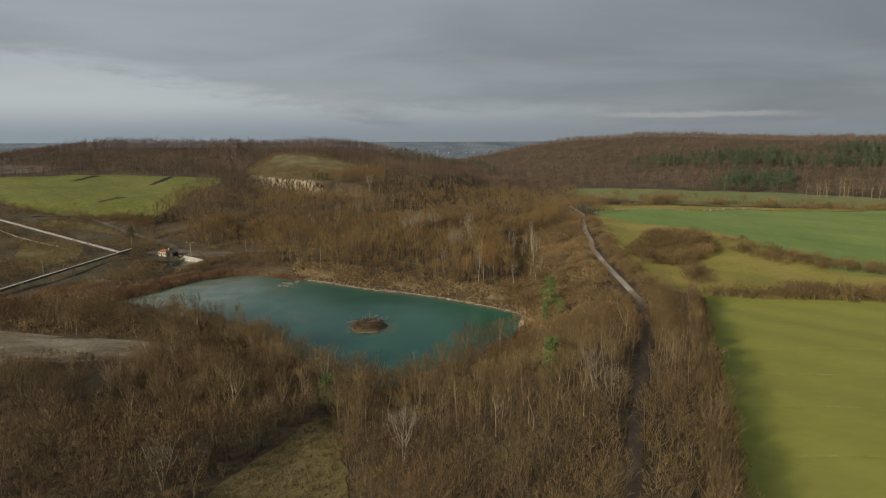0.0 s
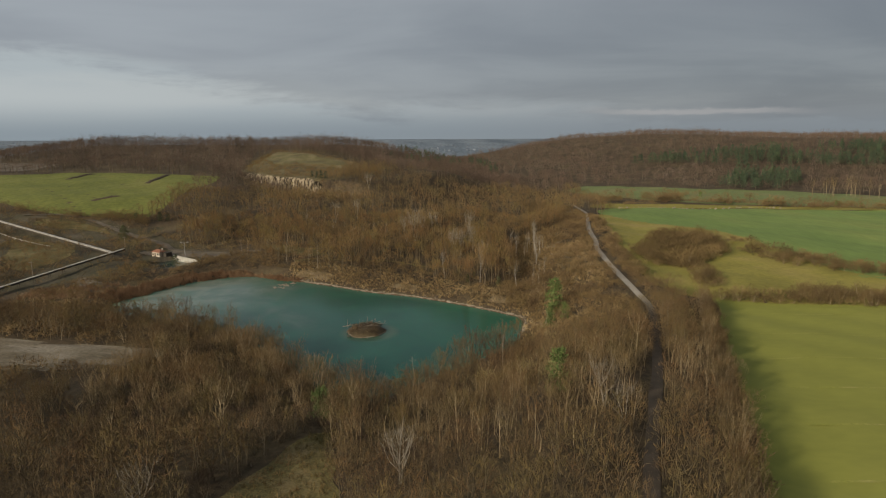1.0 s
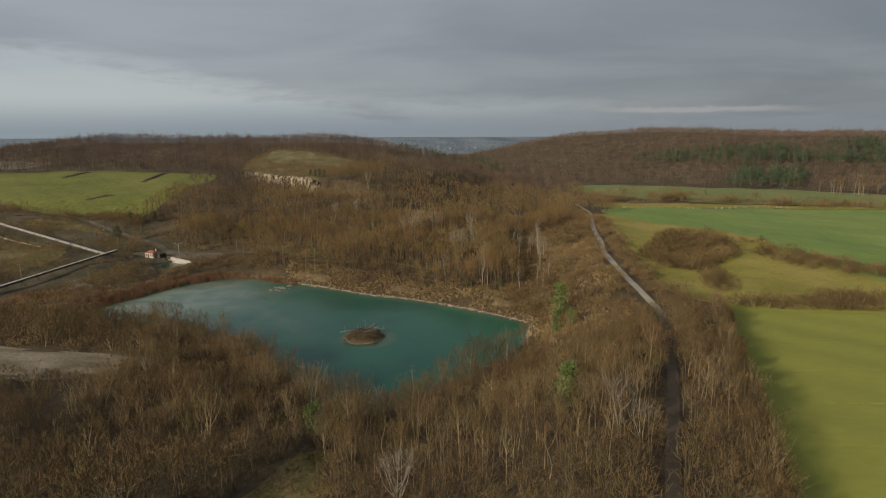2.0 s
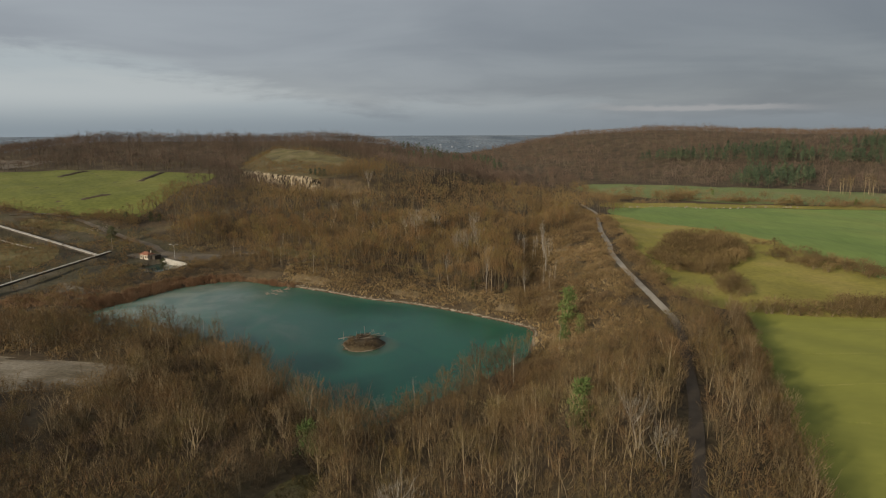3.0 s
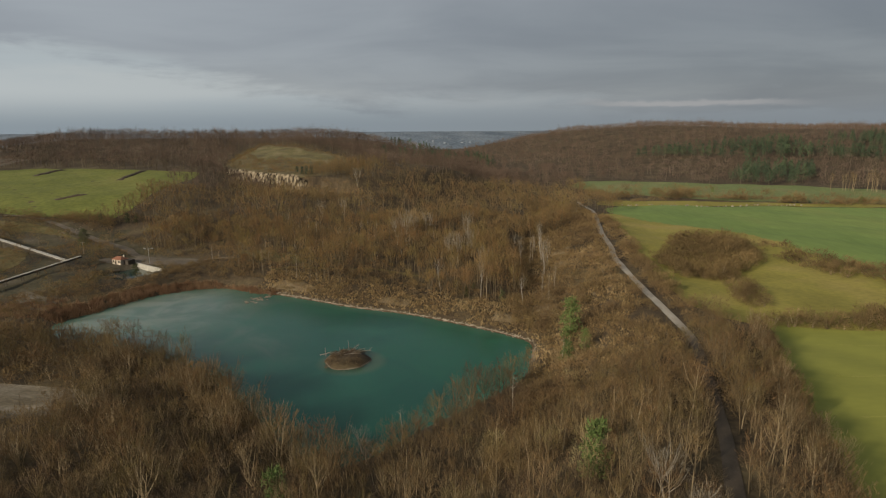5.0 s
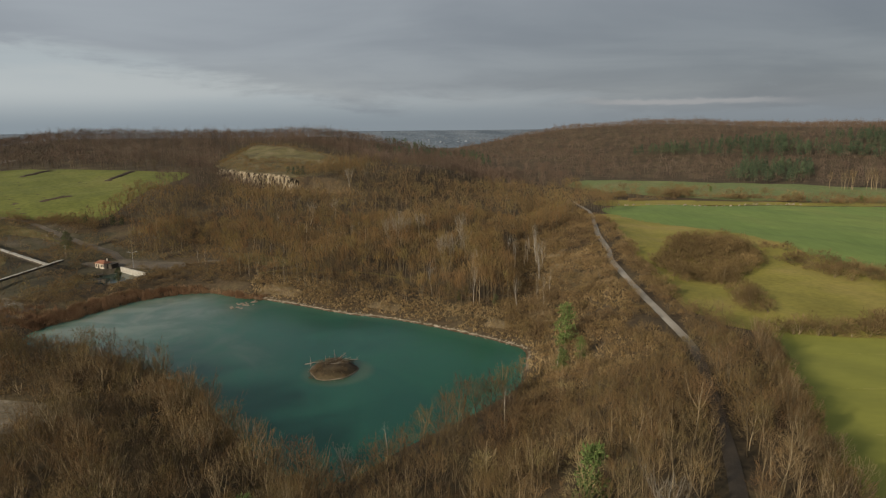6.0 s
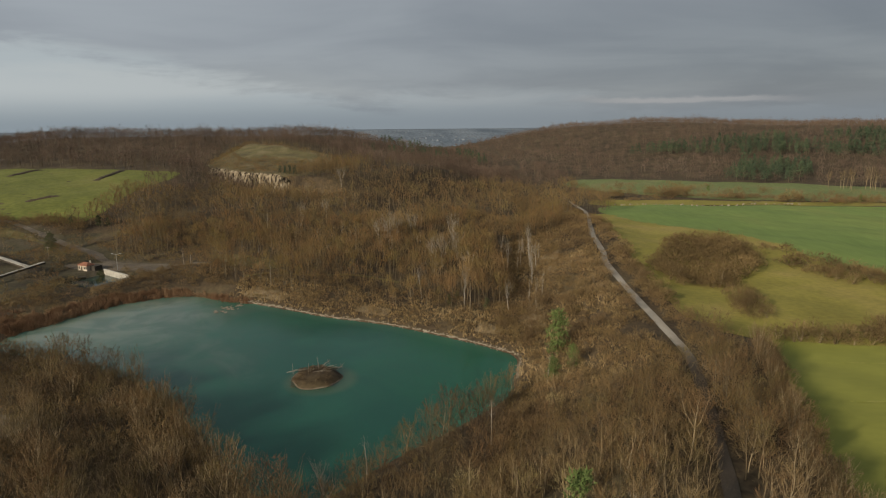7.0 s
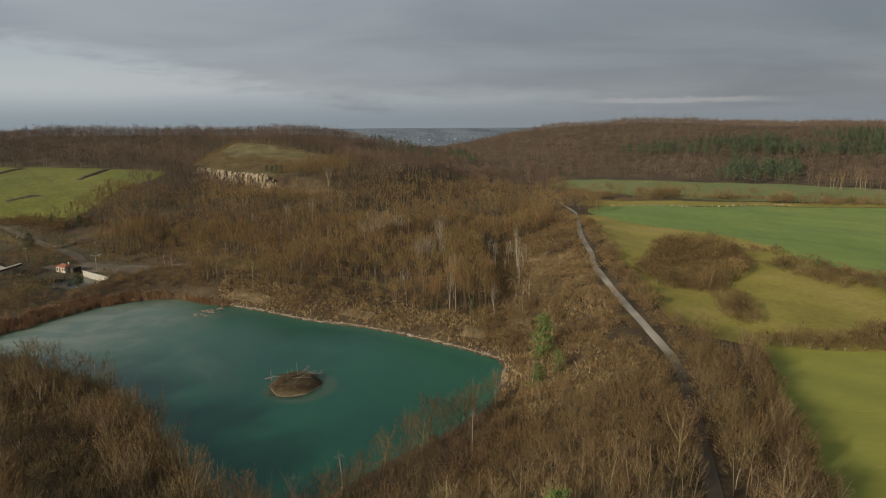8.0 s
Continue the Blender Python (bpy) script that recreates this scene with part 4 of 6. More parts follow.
p = p[free(p, 0.7) & (p[:, 0] < -36) & (rng.random(len(p)) < 0.8)]
plant("shore_thicket", BUSHES_MID, p, rng.uniform(0.7, 1.5, len(p)), (m_bark, m_shrub), "brown leafless scrub between the gravel flat and the water", "scrub", rng)
# scrub on the slope below the road
p = scatter(rng, 5, 85, 120, 430, 2.5)
p = p[free(p, 2.5, 2.2) & (p[:, 0] > road_x(p[:, 1]) - 36) & (p[:, 0] < road_x(p[:, 1]) + np.where(p[:, 1] > 168, 5.5, 9))]
gone = np.array([noise.noise((x * 0.09, y * 0.06, 11.0)) for x, y in p]) > 0.48
p = p[~gone]
lump = np.array([noise.noise((x * 0.12, y * 0.1, 2.0)) for x, y in p])
size = np.clip(0.98 + 0.8 * lump + rng.uniform(-0.3, 0.3, len(p)), 0.45, 1.75)
near = p[:, 1] < 225
plant("slope_scrub", BUSHES, p[near], size[near], (m_bark, m_shrub), "brown leafless scrub covering the slope below the road", "scrub", rng)
plant("far_slope_scrub", BUSHES_MID, p[~near], size[~near], (m_bark, m_shrub), "brown leafless scrub along the road beyond the lake", "scrub", rng)
# wood north of the lake
p = scatter(rng, -128, 75, 232, 356, 3.5)
p = p[free(p, 10) & (p[:, 0] < np.where(p[:, 1] < 305, 29 + 0.02 * (p[:, 1] - 230), road_x(p[:, 1]) - 14)) & ~((p[:, 0] < -84) & (p[:, 1] < 312))]
hole = np.array([noise.noise((x * 0.035, y * 0.05, 6.0)) for x, y in p])
size = np.clip(0.88 + 0.45 * hole + rng.uniform(-0.2, 0.2, len(p)), 0.5, 1.2)
size = np.where((p[:, 0] > 16) & (p[:, 1] < 300), np.maximum(size, rng.uniform(1.0, 1.3, len(p))), size)
plant("north_wood", KINDS_MID, p, size, (m_bark, m_twig), "leafless wood on the rise behind the lake", "woodland", rng)
p = scatter(rng, -175, 112, 356, 600, 4.9)
n_, s_ = cliff_frame(p[:, 0], p[:, 1])
p = p[free(p) & ~((n_ > -3) & (n_ < 6) & (s_ > -0.05) & (s_ < 1.05))]
hole = np.array([noise.noise((x * 0.03, y * 0.03, 8.0)) for x, y in p])
size = np.clip(0.85 + 0.5 * hole + rng.uniform(-0.18, 0.18, len(p)), 0.5, 1.25)
back = p[:, 1] > 455 + 0.25 * p[:, 0] + 18 * hole
plant("middle_wood", KINDS_BACK, p[~back], size[~back], (m_bark, m_grey), "leafless wood stretching to the old quarry cliff", "woodland", rng)
plant("beech_wood", KINDS_BACK, p[back], size[back], (m_bark, m_beech), "grey-brown leafless wood rising behind the old quarry", "woodland", rng)
p = scatter(rng, -125, 60, 205, 300, 2.4)
sd = lake_distance(p[:, 0], p[:, 1])
p = p[free(p, 1.6) & (((sd < 24) & (p[:, 0] > -60)) | ((sd > 7) & (sd < 46) & (p[:, 0] > -112) & (p[:, 0] <= -60) & (p[:, 1] > 255))) & (rng.random(len(p)) < 0.8)]
plant("shore_scrub", BUSHES_MID, p, rng.uniform(0.35, 1.0, len(p)), (m_bark, m_shrub), "tawny scrub on the bank above the lake", "scrub", rng)
p = scatter(rng, -165, -72, 222, 300, 2.6)
sd = lake_distance(p[:, 0], p[:, 1])
p = p[free(p, 4) & (sd < 30) & (rng.random(len(p)) < 0.62)]
plant("reed_scrub", BUSHES_MID, p, rng.uniform(0.35, 1.0, len(p)), (m_bark, m_shrub), "low brown scrub behind the reeds", "scrub", rng)
# scrub in the west
p = scatter(rng, -420, -88, 196, 408, 3.7)
thin = np.array([noise.noise((x * 0.03, y * 0.04, 5.0)) for x, y in p])
ok = (free(p, 13) & (thin > -0.2) & (p[:, 0] > -16 - 0.86 * p[:, 1]) & (p[:, 1] < 372 - 0.38 * (p[:, 0] + 168)))
p, thin_kept = p[ok], thin[ok]
plant("west_scrub", BUSHES_FAR, p, np.clip(0.75 + 0.9 * thin_kept + rng.uniform(-0.25, 0.25, len(p)), 0.3, 1.3), (m_bark, m_grey), "brown scrub around the conveyor belts", "scrub", rng)
p = scatter(rng, -420, -92, 214, 420, 8.5)
p = p[free(p, 16) & (p[:, 0] > -16 - 0.86 * p[:, 1]) & (p[:, 1] < 374 - 0.38 * (p[:, 0] + 168)) & (rng.random(len(p)) < 0.75)]
plant("west_trees", KINDS_BACK, p, rng.uniform(0.3, 0.62, len(p)), (m_bark, m_twig), "small leafless trees scattered over rough ground", "trees", rng)
p = curve([(-164, 352), (-180, 362), (-197, 362), (-230, 369), (-292, 400), (-345, 424)], 16)
p = np.repeat(p, 3, axis=0) + rng.normal(size=(len(p) * 3, 2)) * 3.0
plant("pasture_hedge", BUSHES_FAR, p, rng.uniform(0.5, 1.2, len(p)), (m_bark, m_grey), "brown hedge along the pasture's lower edge", "hedge", rng)
# hills
p = scatter(rng, -720, 60, 500, 800, 7.8)
p = p[free(p) & (p[:, 0] > -30 - 0.84 * p[:, 1]) & ((p[:, 1] > 598) | (p[:, 0] < -172))]
hole = np.array([noise.noise((x * 0.012, y * 0.012, 8.0)) for x, y in p])
plant("hill_wood", KINDS_FAR, p, np.clip(1.0 + 0.3 * hole + rng.uniform(-0.12, 0.12, len(p)), 0.7, 1.3), (m_bark, m_beech), "leafless wood over the low hill", "woodland", rng, sink=0.6)
p = np.concatenate([scatter(rng, 30, 900, 450, 1000, 10.6), scatter(rng, 60, 960, 1000, 1130, 8.8)])
p = p[free(p) & (p[:, 1] > 565 - 0.42 * np.clip(p[:, 0] - 150, -80, 400)) & (p[:, 0] < 30 + p[:, 1] * 0.78)]
patchy = np.array([noise.noise((x * 0.012, y * 0.02, 3.0)) for x, y in p])
G1 = np.array([(228, 722), (290, 700), (330, 672), (395, 664), (450, 634), (560, 600), (660, 640), (660, 770), (540, 770), (428, 772), (320, 756), (250, 738)], float)
G2 = np.array([(244, 548), (262, 524), (292, 514), (318, 540), (345, 580), (372, 640), (312, 634), (272, 590)], float)
green = (inside(G1, p[:, 0], p[:, 1]) | inside(G2, p[:, 0], p[:, 1])) & (patchy > -0.3) & (rng.random(len(p)) < 0.78)
red = p[~green]
bump = np.array([noise.noise((x * 0.015, y * 0.015, 1.0)) for x, y in red])
plant("ridge_wood", KINDS_FAR, red, np.clip(0.95 + 0.35 * bump + rng.uniform(-0.2, 0.2, len(red)), 0.6, 1.4), (m_bark, m_beech), "reddish brown leafless wood over the ridge", "woodland", rng, sink=3.0, tones=0.35 + 0.6 * rng.random(len(red)))
extra = scatter(rng, 200, 660, 510, 790, 8.0)
patchy = np.array([noise.noise((x * 0.012, y * 0.02, 3.0)) for x, y in extra])
extra = extra[(inside(G1, extra[:, 0], extra[:, 1]) | inside(G2, extra[:, 0], extra[:, 1])) & (patchy > -0.1) & (rng.random(len(extra)) < 0.5)]
conifers = np.concatenate([p[green], extra])
plant("ridge_conifers", PINES_FAR, conifers, rng.uniform(0.8, 1.15, len(conifers)), (m_bark, m_needle), "dark green conifers among the bare wood", "woodland", rng)
p = np.stack([rng.uniform(555, 640, 16), rng.uniform(1090, 1110, 16)], -1)
plant("skyline_spruces", PINES_FAR, p, rng.uniform(0.6, 0.8, 16), (m_bark, m_needle), "row of dark spruces on the skyline", "woodland", rng)
p = np.stack([rng.uniform(-45, 75, 150), rng.uniform(690, 860, 150)], -1)
p = p[(p[:, 0] > -60 + (860 - p[:, 1]) * 0.3)]
plant("saddle_conifers", PINES_FAR, p, rng.uniform(0.6, 1.0, len(p)), (m_bark, m_needle), "dark conifers in the saddle between the hills", "woodland", rng)
p = np.stack([rng.uniform(-52, 26, 46), np.zeros(46)], -1)
p[:, 1] = 668 + 0.6 * np.clip(p[:, 0] + 20, 0, 60) + rng.uniform(-8, 14, 46)
plant("crest_conifers", PINES_FAR, p, rng.uniform(0.45, 0.85, len(p)), (m_bark, m_needle), "dark conifers along the falling crest of the hill", "woodland", rng)
# thorn thickets in the meadow
T1 = np.array([(72, 228), (74, 213), (81, 215), (86, 211), (96, 220), (108, 232), (119, 252), (121, 268), (118, 281), (108, 281), (97, 276), (86, 256), (77, 240)], float)
T2 = np.array([(85, 207), (81, 202), (78.5, 188), (80.5, 183), (85, 185), (88.5, 193), (89.5, 202)], float)
T3 = [np.array(q, float) for q in (((117, 238), (118, 231), (124, 233.5), (127, 241), (121, 242)), ((119, 228), (120.5, 220), (123, 211.5), (126.5, 214), (128, 227), (124, 232)),
                                   ((122, 268), (129, 253), (131, 237), (130, 226), (131, 214), (133, 205), (150, 190), (156, 196), (143, 213), (140, 228), (135, 238), (131, 252), (126, 267)))]
T4 = np.array([(78, 174), (77, 169.5), (91, 167), (104, 163.5), (150, 152), (152, 163), (116, 179), (108, 178), (96, 172.5), (88, 175.5)], float)
p = scatter(rng, 60, 158, 150, 320, 2.4)
k = inside(T1, p[:, 0], p[:, 1]) | inside(T2, p[:, 0], p[:, 1]) | ((inside(T3[0], p[:, 0], p[:, 1]) | inside(T3[1], p[:, 0], p[:, 1]) | inside(T3[2], p[:, 0], p[:, 1])) & (rng.random(len(p)) < 0.85)) | inside(T4, p[:, 0], p[:, 1])
p = p[k]
one, rest = split(p, p[:, 1])
big = inside(T1, p[:, 0], p[:, 1])
tree_things("thorn_bush", BUSHES, p[one], rng.uniform(0.8, 1.4, len(one)) * np.where(big[one], 1.35, 1.0), (m_bark_one, m_thorn), "dense leafless dark brown thorn bush in the meadow", "bush", "thorn thickets", rng, ("stem", "crown"))
if len(rest):
    plant("thicket", BUSHES_MID, p[rest], rng.uniform(0.75, 1.6, len(rest)), (m_bark, m_thorn_far), "dark brown thorn thicket in the meadow", "thicket", rng)
# ragged fringe of the meadow along the road
at = np.arange(172, 345, 0.8)
p = np.stack([np.interp(at, [172, 186, 210, 240, 270, 310, 354], [66, 63, 65, 69, 75, 81, 87]) + rng.uniform(-2.5, 2.2, len(at)), at], -1)
lump = np.array([noise.noise((x * 0.1, y * 0.14, 5.0)) for x, y in p])
plant("road_fringe", BUSHES_MID, p, np.clip(0.6 + 1.0 * lump + rng.uniform(-0.2, 0.3, len(p)), 0.2, 1.3), (m_bark, m_shrub), "brown leafless bushes between the road and the meadow", "scrub", rng)
# hedges between the far fields
line = curve([(104, 416), (135, 432), (162, 440), (192, 446), (214, 438), (236, 412), (262, 392), (300, 378), (360, 362)], 12)
p = np.repeat(line, 3, axis=0) + rng.normal(size=(len(line) * 3, 2)) * (2.5, 4.5)
p = p[rng.random(len(p)) < 0.75]
plant("far_hedge", BUSHES_FAR, p, rng.uniform(0.3, 0.9, len(p)), (m_bark, m_grey), "ragged brown hedge between far fields", "hedge", rng)
clumps = ((118, 452, 14, 5, 26), (129, 446, 9, 4, 14), (168, 446, 16, 6, 46), (158, 462, 9, 4, 12), (205, 436, 18, 5, 44), (178, 470, 14, 4, 14), (196, 486, 22, 5, 12), (232, 418, 13, 5, 34), (262, 404, 20, 5, 48), (296, 392, 20, 5, 40), (150, 498, 20, 6, 10))
groves = ((124, 442, 9, 5, 16), (136, 446, 8, 4, 10), (165, 442, 12, 6, 22), (184, 452, 12, 6, 16), (207, 442, 12, 6, 18), (222, 438, 8, 5, 10), (231, 414, 10, 5, 18), (251, 409, 12, 5, 22), (268, 402, 12, 5, 18), (292, 394, 16, 6, 22), (322, 384, 16, 6, 20))
p = np.concatenate([np.array((x, y)) + rng.normal(size=(n, 2)) * (wx * 0.5, wy * 0.5) for x, y, wx, wy, n in groves])
plant("field_grove", KINDS_BACK, p, rng.uniform(0.3, 0.75, len(p)), (m_bark, m_grey), "small leafless brown trees between far fields", "trees", rng)
p = np.concatenate([np.array((x, y)) + rng.normal(size=(n, 2)) * (wx * 0.5, wy * 0.5) for x, y, wx, wy, n in clumps])
plant("field_scrub", BUSHES_FAR, p, np.clip(1.15 + 0.4 * rng.normal(size=len(p)), 0.5, 2.1), (m_bark, m_grey), "scattered brown bushes between far fields", "scrub", rng)
p = scatter(rng, -170, -40, 440, 640, 3.8)
p = p[inside(np.array(BROW), p[:, 0], p[:, 1]) & ~inside(np.array(F_TOP), p[:, 0], p[:, 1]) & (rng.random(len(p)) < 0.85)]
plant("brow_scrub", BUSHES_FAR, p, rng.uniform(0.4, 1.1, len(p)), (m_bark, m_grey), "brown scrub on the brow above the cliff", "scrub", rng)
brow_end = np.array([(-84, 434), (-60, 400), (-36, 415), (-36, 450), (-42, 500), (-58, 492), (-70, 462)], float)
p = scatter(rng, -86, -34, 398, 504, 3.4)
p = p[inside(brow_end, p[:, 0], p[:, 1])]
plant("brow_trees", KINDS_BACK, p, rng.uniform(0.4, 0.8, len(p)), (m_bark, m_grey), "small leafless trees beside the quarry cliff", "trees", rng)


# ---- single trees ----
rng = np.random.default_rng(21)


def single(name, kind, x, y, size, mats, label, category="tree", group=""):
    ob = tree_things(name, [kind], np.array([(x, y)], float), np.array([size]), mats, label, category, group, rng)[0]
    return ob


def clumped(seed, h, spread, clumps, per, width, length, low):
    """An evergreen of rounded clumps of foliage along a trunk."""
    r = np.random.default_rng(seed)
    ks = np.linspace(0, 1, 4)
    wood = tubes([(np.array([(0.1 * math.sin(k * 4), 0, h * 0.95 * k - 0.4) for k in ks]), 0.13 * (1.1 - ks))], 5)
    got = [[], [], [], [], []]
    for c in range(clumps):
        k = low + (0.93 - low) * (c + r.random()) / clumps
        a, out = r.random() * 6.28, spread * (1.15 - k) * r.uniform(0.2, 0.75)
        size = spread * r.uniform(0.32, 0.55)
        for q, v in zip(got, fuzz(r, (math.cos(a) * out, math.sin(a) * out, h * k), (size, size, size * 0.7), per, width, length, 0.4, 0.3, 0.6)):
            q.append(v)
    return wood, slivers(r, *(np.concatenate(q) for q in got))


PINE = [clumped(200 + s, 9.6, 3.0, 24, 58, 0.18, 0.55, 0.14) for s in range(3)]
IVY = [clumped(210 + s, 7.0, 2.5, 16, 70, 0.18, 0.55, 0.08) for s in range(2)]
single("pine", PINE[0], 33.6, 185.0, 1.3, (m_bark_one, m_needle_one), "slender green pine on the scrubby slope", group="pines on the slope")
single("pine", PINE[1], 30.0, 171.5, 0.75, (m_bark_one, m_needle_one), "small green pine on the scrubby slope", group="pines on the slope")
single("pine", PINE[2], 34.5, 173.0, 0.6, (m_bark_one, m_needle_one), "low green pine beside a taller one", group="pines on the slope")
single("evergreen", IVY[0], -25.0, 114.5, 1.1, (m_bark_one, m_needle_one), "bright green bushy evergreen at the edge of the clearing")
single("ivy_tree", IVY[1], 18.9, 108.0, 1.25, (m_bark_one, m_needle_one), "tree wrapped in green ivy among bare trees")
for x, y, s in ((10.5, 236, 0.5), (22.0, 231, 0.55), (13.5, 241, 0.4), (-170, 356, 0.7), (-156, 355, 0.85), (-152, 356, 0.6), (-160, 320, 1.35), (-114.5, 270.5, 0.8)):
    single("evergreen_bush", IVY[0] if s < 0.6 else IVY[1], x, y, s, (m_bark_one, m_olive), "low dark green evergreen bush in brown scrub", "bush", "evergreen bushes")
for x, y, s in ((202, 470, 0.6), (262, 402, 0.75), (276, 398, 0.55)):
    single("evergreen_tree", IVY[1], x, y, s, (m_bark_one, m_needle_one), "dark evergreen tree in the hedge between fields")
for k, (x, y) in enumerate(((-84, 449.5), (-80.5, 446.5), (-88, 453), (-77, 443.5))):
    single("cliff_pine", PINE[k % 3], x, y, 0.6 + 0.1 * (k % 2), (m_bark_one, m_needle), "small dark pine on the cliff's brow", group="pines above the cliff")
# pale trees
SPREADING = [bare_tree(230 + s, h=9.0, spread=2.8, limbs=18, twigs=520, width=0.042, length=0.9, trunk=0.2, stems=3, low=0.3, sides=4, lift=0.9) for s in range(3)]
for k, (x, y, s) in enumerate(((-8.5, 87.5, 1.1), (-44.5, 82.0, 0.85), (24.5, 98.0, 0.9), (26.0, 92, 0.75), (-14.0, 134, 0.6), (-15.2, 141.0, 0.62))):
    single("pale_tree", SPREADING[k % 3], x, y, s, (m_pale, m_paletwig), "pale grey leafless tree with spreading branches", group="pale trees near the lake")
YELLOW = [bare_tree(280 + s, h=7.5, spread=2.7, limbs=14, twigs=520, width=0.045, length=0.8, trunk=0.14, stems=4, low=0.12, sides=4, lift=0.9) for s in range(3)]
for k, (x, y, s) in enumerate(((7.9, 128, 0.9), (15.0, 119.5, 0.9), (19.6, 113.5, 1.05), (3.5, 131.5, 0.7), (17.0, 106, 0.9), (22.5, 106.5, 0.8), (-20.5, 122, 0.8), (34, 172, 0.75), (26, 152, 0.7))):
    single("sallow", YELLOW[k % 3], x, y, s, (m_bark_one, m_yellow), "bushy sallow with yellowish bare twigs", group="yellowish sallows in the wood")
ALDER = [bare_tree(260 + s, h=9.5, spread=2.5, limbs=12, twigs=720, width=0.055, length=0.66, trunk=0.13, low=0.12, sides=3, lift=1.1, own=0.4, forks=1, rings=5) for s in range(3)]
for k, (x, y, s) in enumerate(((-1.5, 150.5, 0.85), (3.0, 154, 1.0), (6.5, 157.5, 1.05), (9.5, 160, 0.95), (12.5, 161, 1.0), (16.0, 166, 0.9), (19.0, 170, 0.8), (5.0, 151, 0.9), (21.5, 175, 0.75), (-62, 180.5, 0.8), (-70, 187, 0.85), (-80, 193, 0.9), (-88, 197, 0.85), (-52, 168, 0.8), (-38, 151, 0.75))):
    single("alder", ALDER[k % 3], x, y, s, (m_bark_one, m_twig_one), "slim leafless alder at the water's edge", group="alders along the shore")
SNAG = [bare_tree(240 + s, h=9.0, spread=0.9, limbs=5, twigs=40, width=0.03, length=0.8, trunk=0.12, low=0.5) for s in range(2)]
for k, (x, y, s) in enumerate(((-8.1, 142, 0.95), (13.8, 148.8, 1.05), (-68, 186, 0.9), (-78, 185, 0.8), (29, 172, 0.9))):
    single("birch_snag", SNAG[k % 2], x, y, s, (m_pale, m_paletwig), "thin pale birch trunk standing above the scrub", group="birch trunks by the water")
POPLARS = ((-15.7, 312.2, 1.25), (-11.5, 311.0, 1.35), (-8.0, 319.3, 1.20), (6.9, 274.4, 1.20), (10.2, 280.0, 1.10), (15.3, 298.5, 1.30), (16.2, 287.0, 1.15), (-57.1, 352.4, 1.00), (-43.2, 406.8, 1.00), (-45.1, 356.5, 1.00), (-2.1, 327.1, 1.10), (17.4, 259.7, 1.10))
for k, (x, y, s) in enumerate(POPLARS):
    single("pale_poplar", POPLAR[k % 4], x, y, s, (m_pale, m_paletwig), "tall whitish poplar rising out of the brown wood", group="whitish poplars")
p = np.array([(43 + rng.normal() * 2.5, 283 + rng.normal() * 14) for k in range(6)] + [(36 + rng.normal() * 2, 232 + rng.normal() * 9) for k in range(5)]
             + [(rng.uniform(-95, 10), rng.uniform(262, 350)) for k in range(38)] + [(rng.uniform(60, 100), rng.uniform(380, 420)) for k in range(4)] + [(-20 + rng.normal() * 22, 318 + rng.normal() * 16) for k in range(34)])
p = p[free(p, 6)]
tree_things("birch", BIRCH, p, rng.uniform(0.7, 1.0, len(p)), (m_pale, m_twig_one), "leafless birch with a thin whitish trunk", "tree", "birches in the wood", rng)
p = np.array([(rng.uniform(296, 400), 0) for k in range(36)])
p[:, 1] = 474 - 0.5 * (p[:, 0] - 300) + rng.uniform(-2, 7, len(p)) + 4
tree_things("beech", PALE, p, rng.uniform(0.95, 1.2, len(p)), (m_bark_one, m_twig_one), "tall tree with a pale bare trunk at the wood's edge", "tree", "pale trunks at the wood's edge", rng)
for x, y in ((41.5, 268), (42.2, 272), (43.0, 262), (39.8, 252), (38.6, 246), (44.5, 284), (45.2, 290), (46.5, 298), (33.5, 278), (34, 271), (28.0, 226), (15, 232), (2, 244)):
    single("slope_birch", BIRCH[int(x) % 4], x, y, rng.uniform(0.95, 1.15), (m_white, m_paletwig), "tall birch with a bright white trunk", group="white birch trunks on the bank")


# ---- the old quarry cliff ----
def rock_mesh(name, seed, rough=0.25):
    bm = bmesh.new()
    bmesh.ops.create_icosphere(bm, subdivisions=1, radius=1)
    for v in bm.verts:
        v.co *= 1 + rough * noise.noise(v.co * 1.7 + Vector((seed * 3.1, 0, 0))) * 2
    me = bpy.data.meshes.new(name)
    bm.to_mesh(me)
    bm.free()
    return me


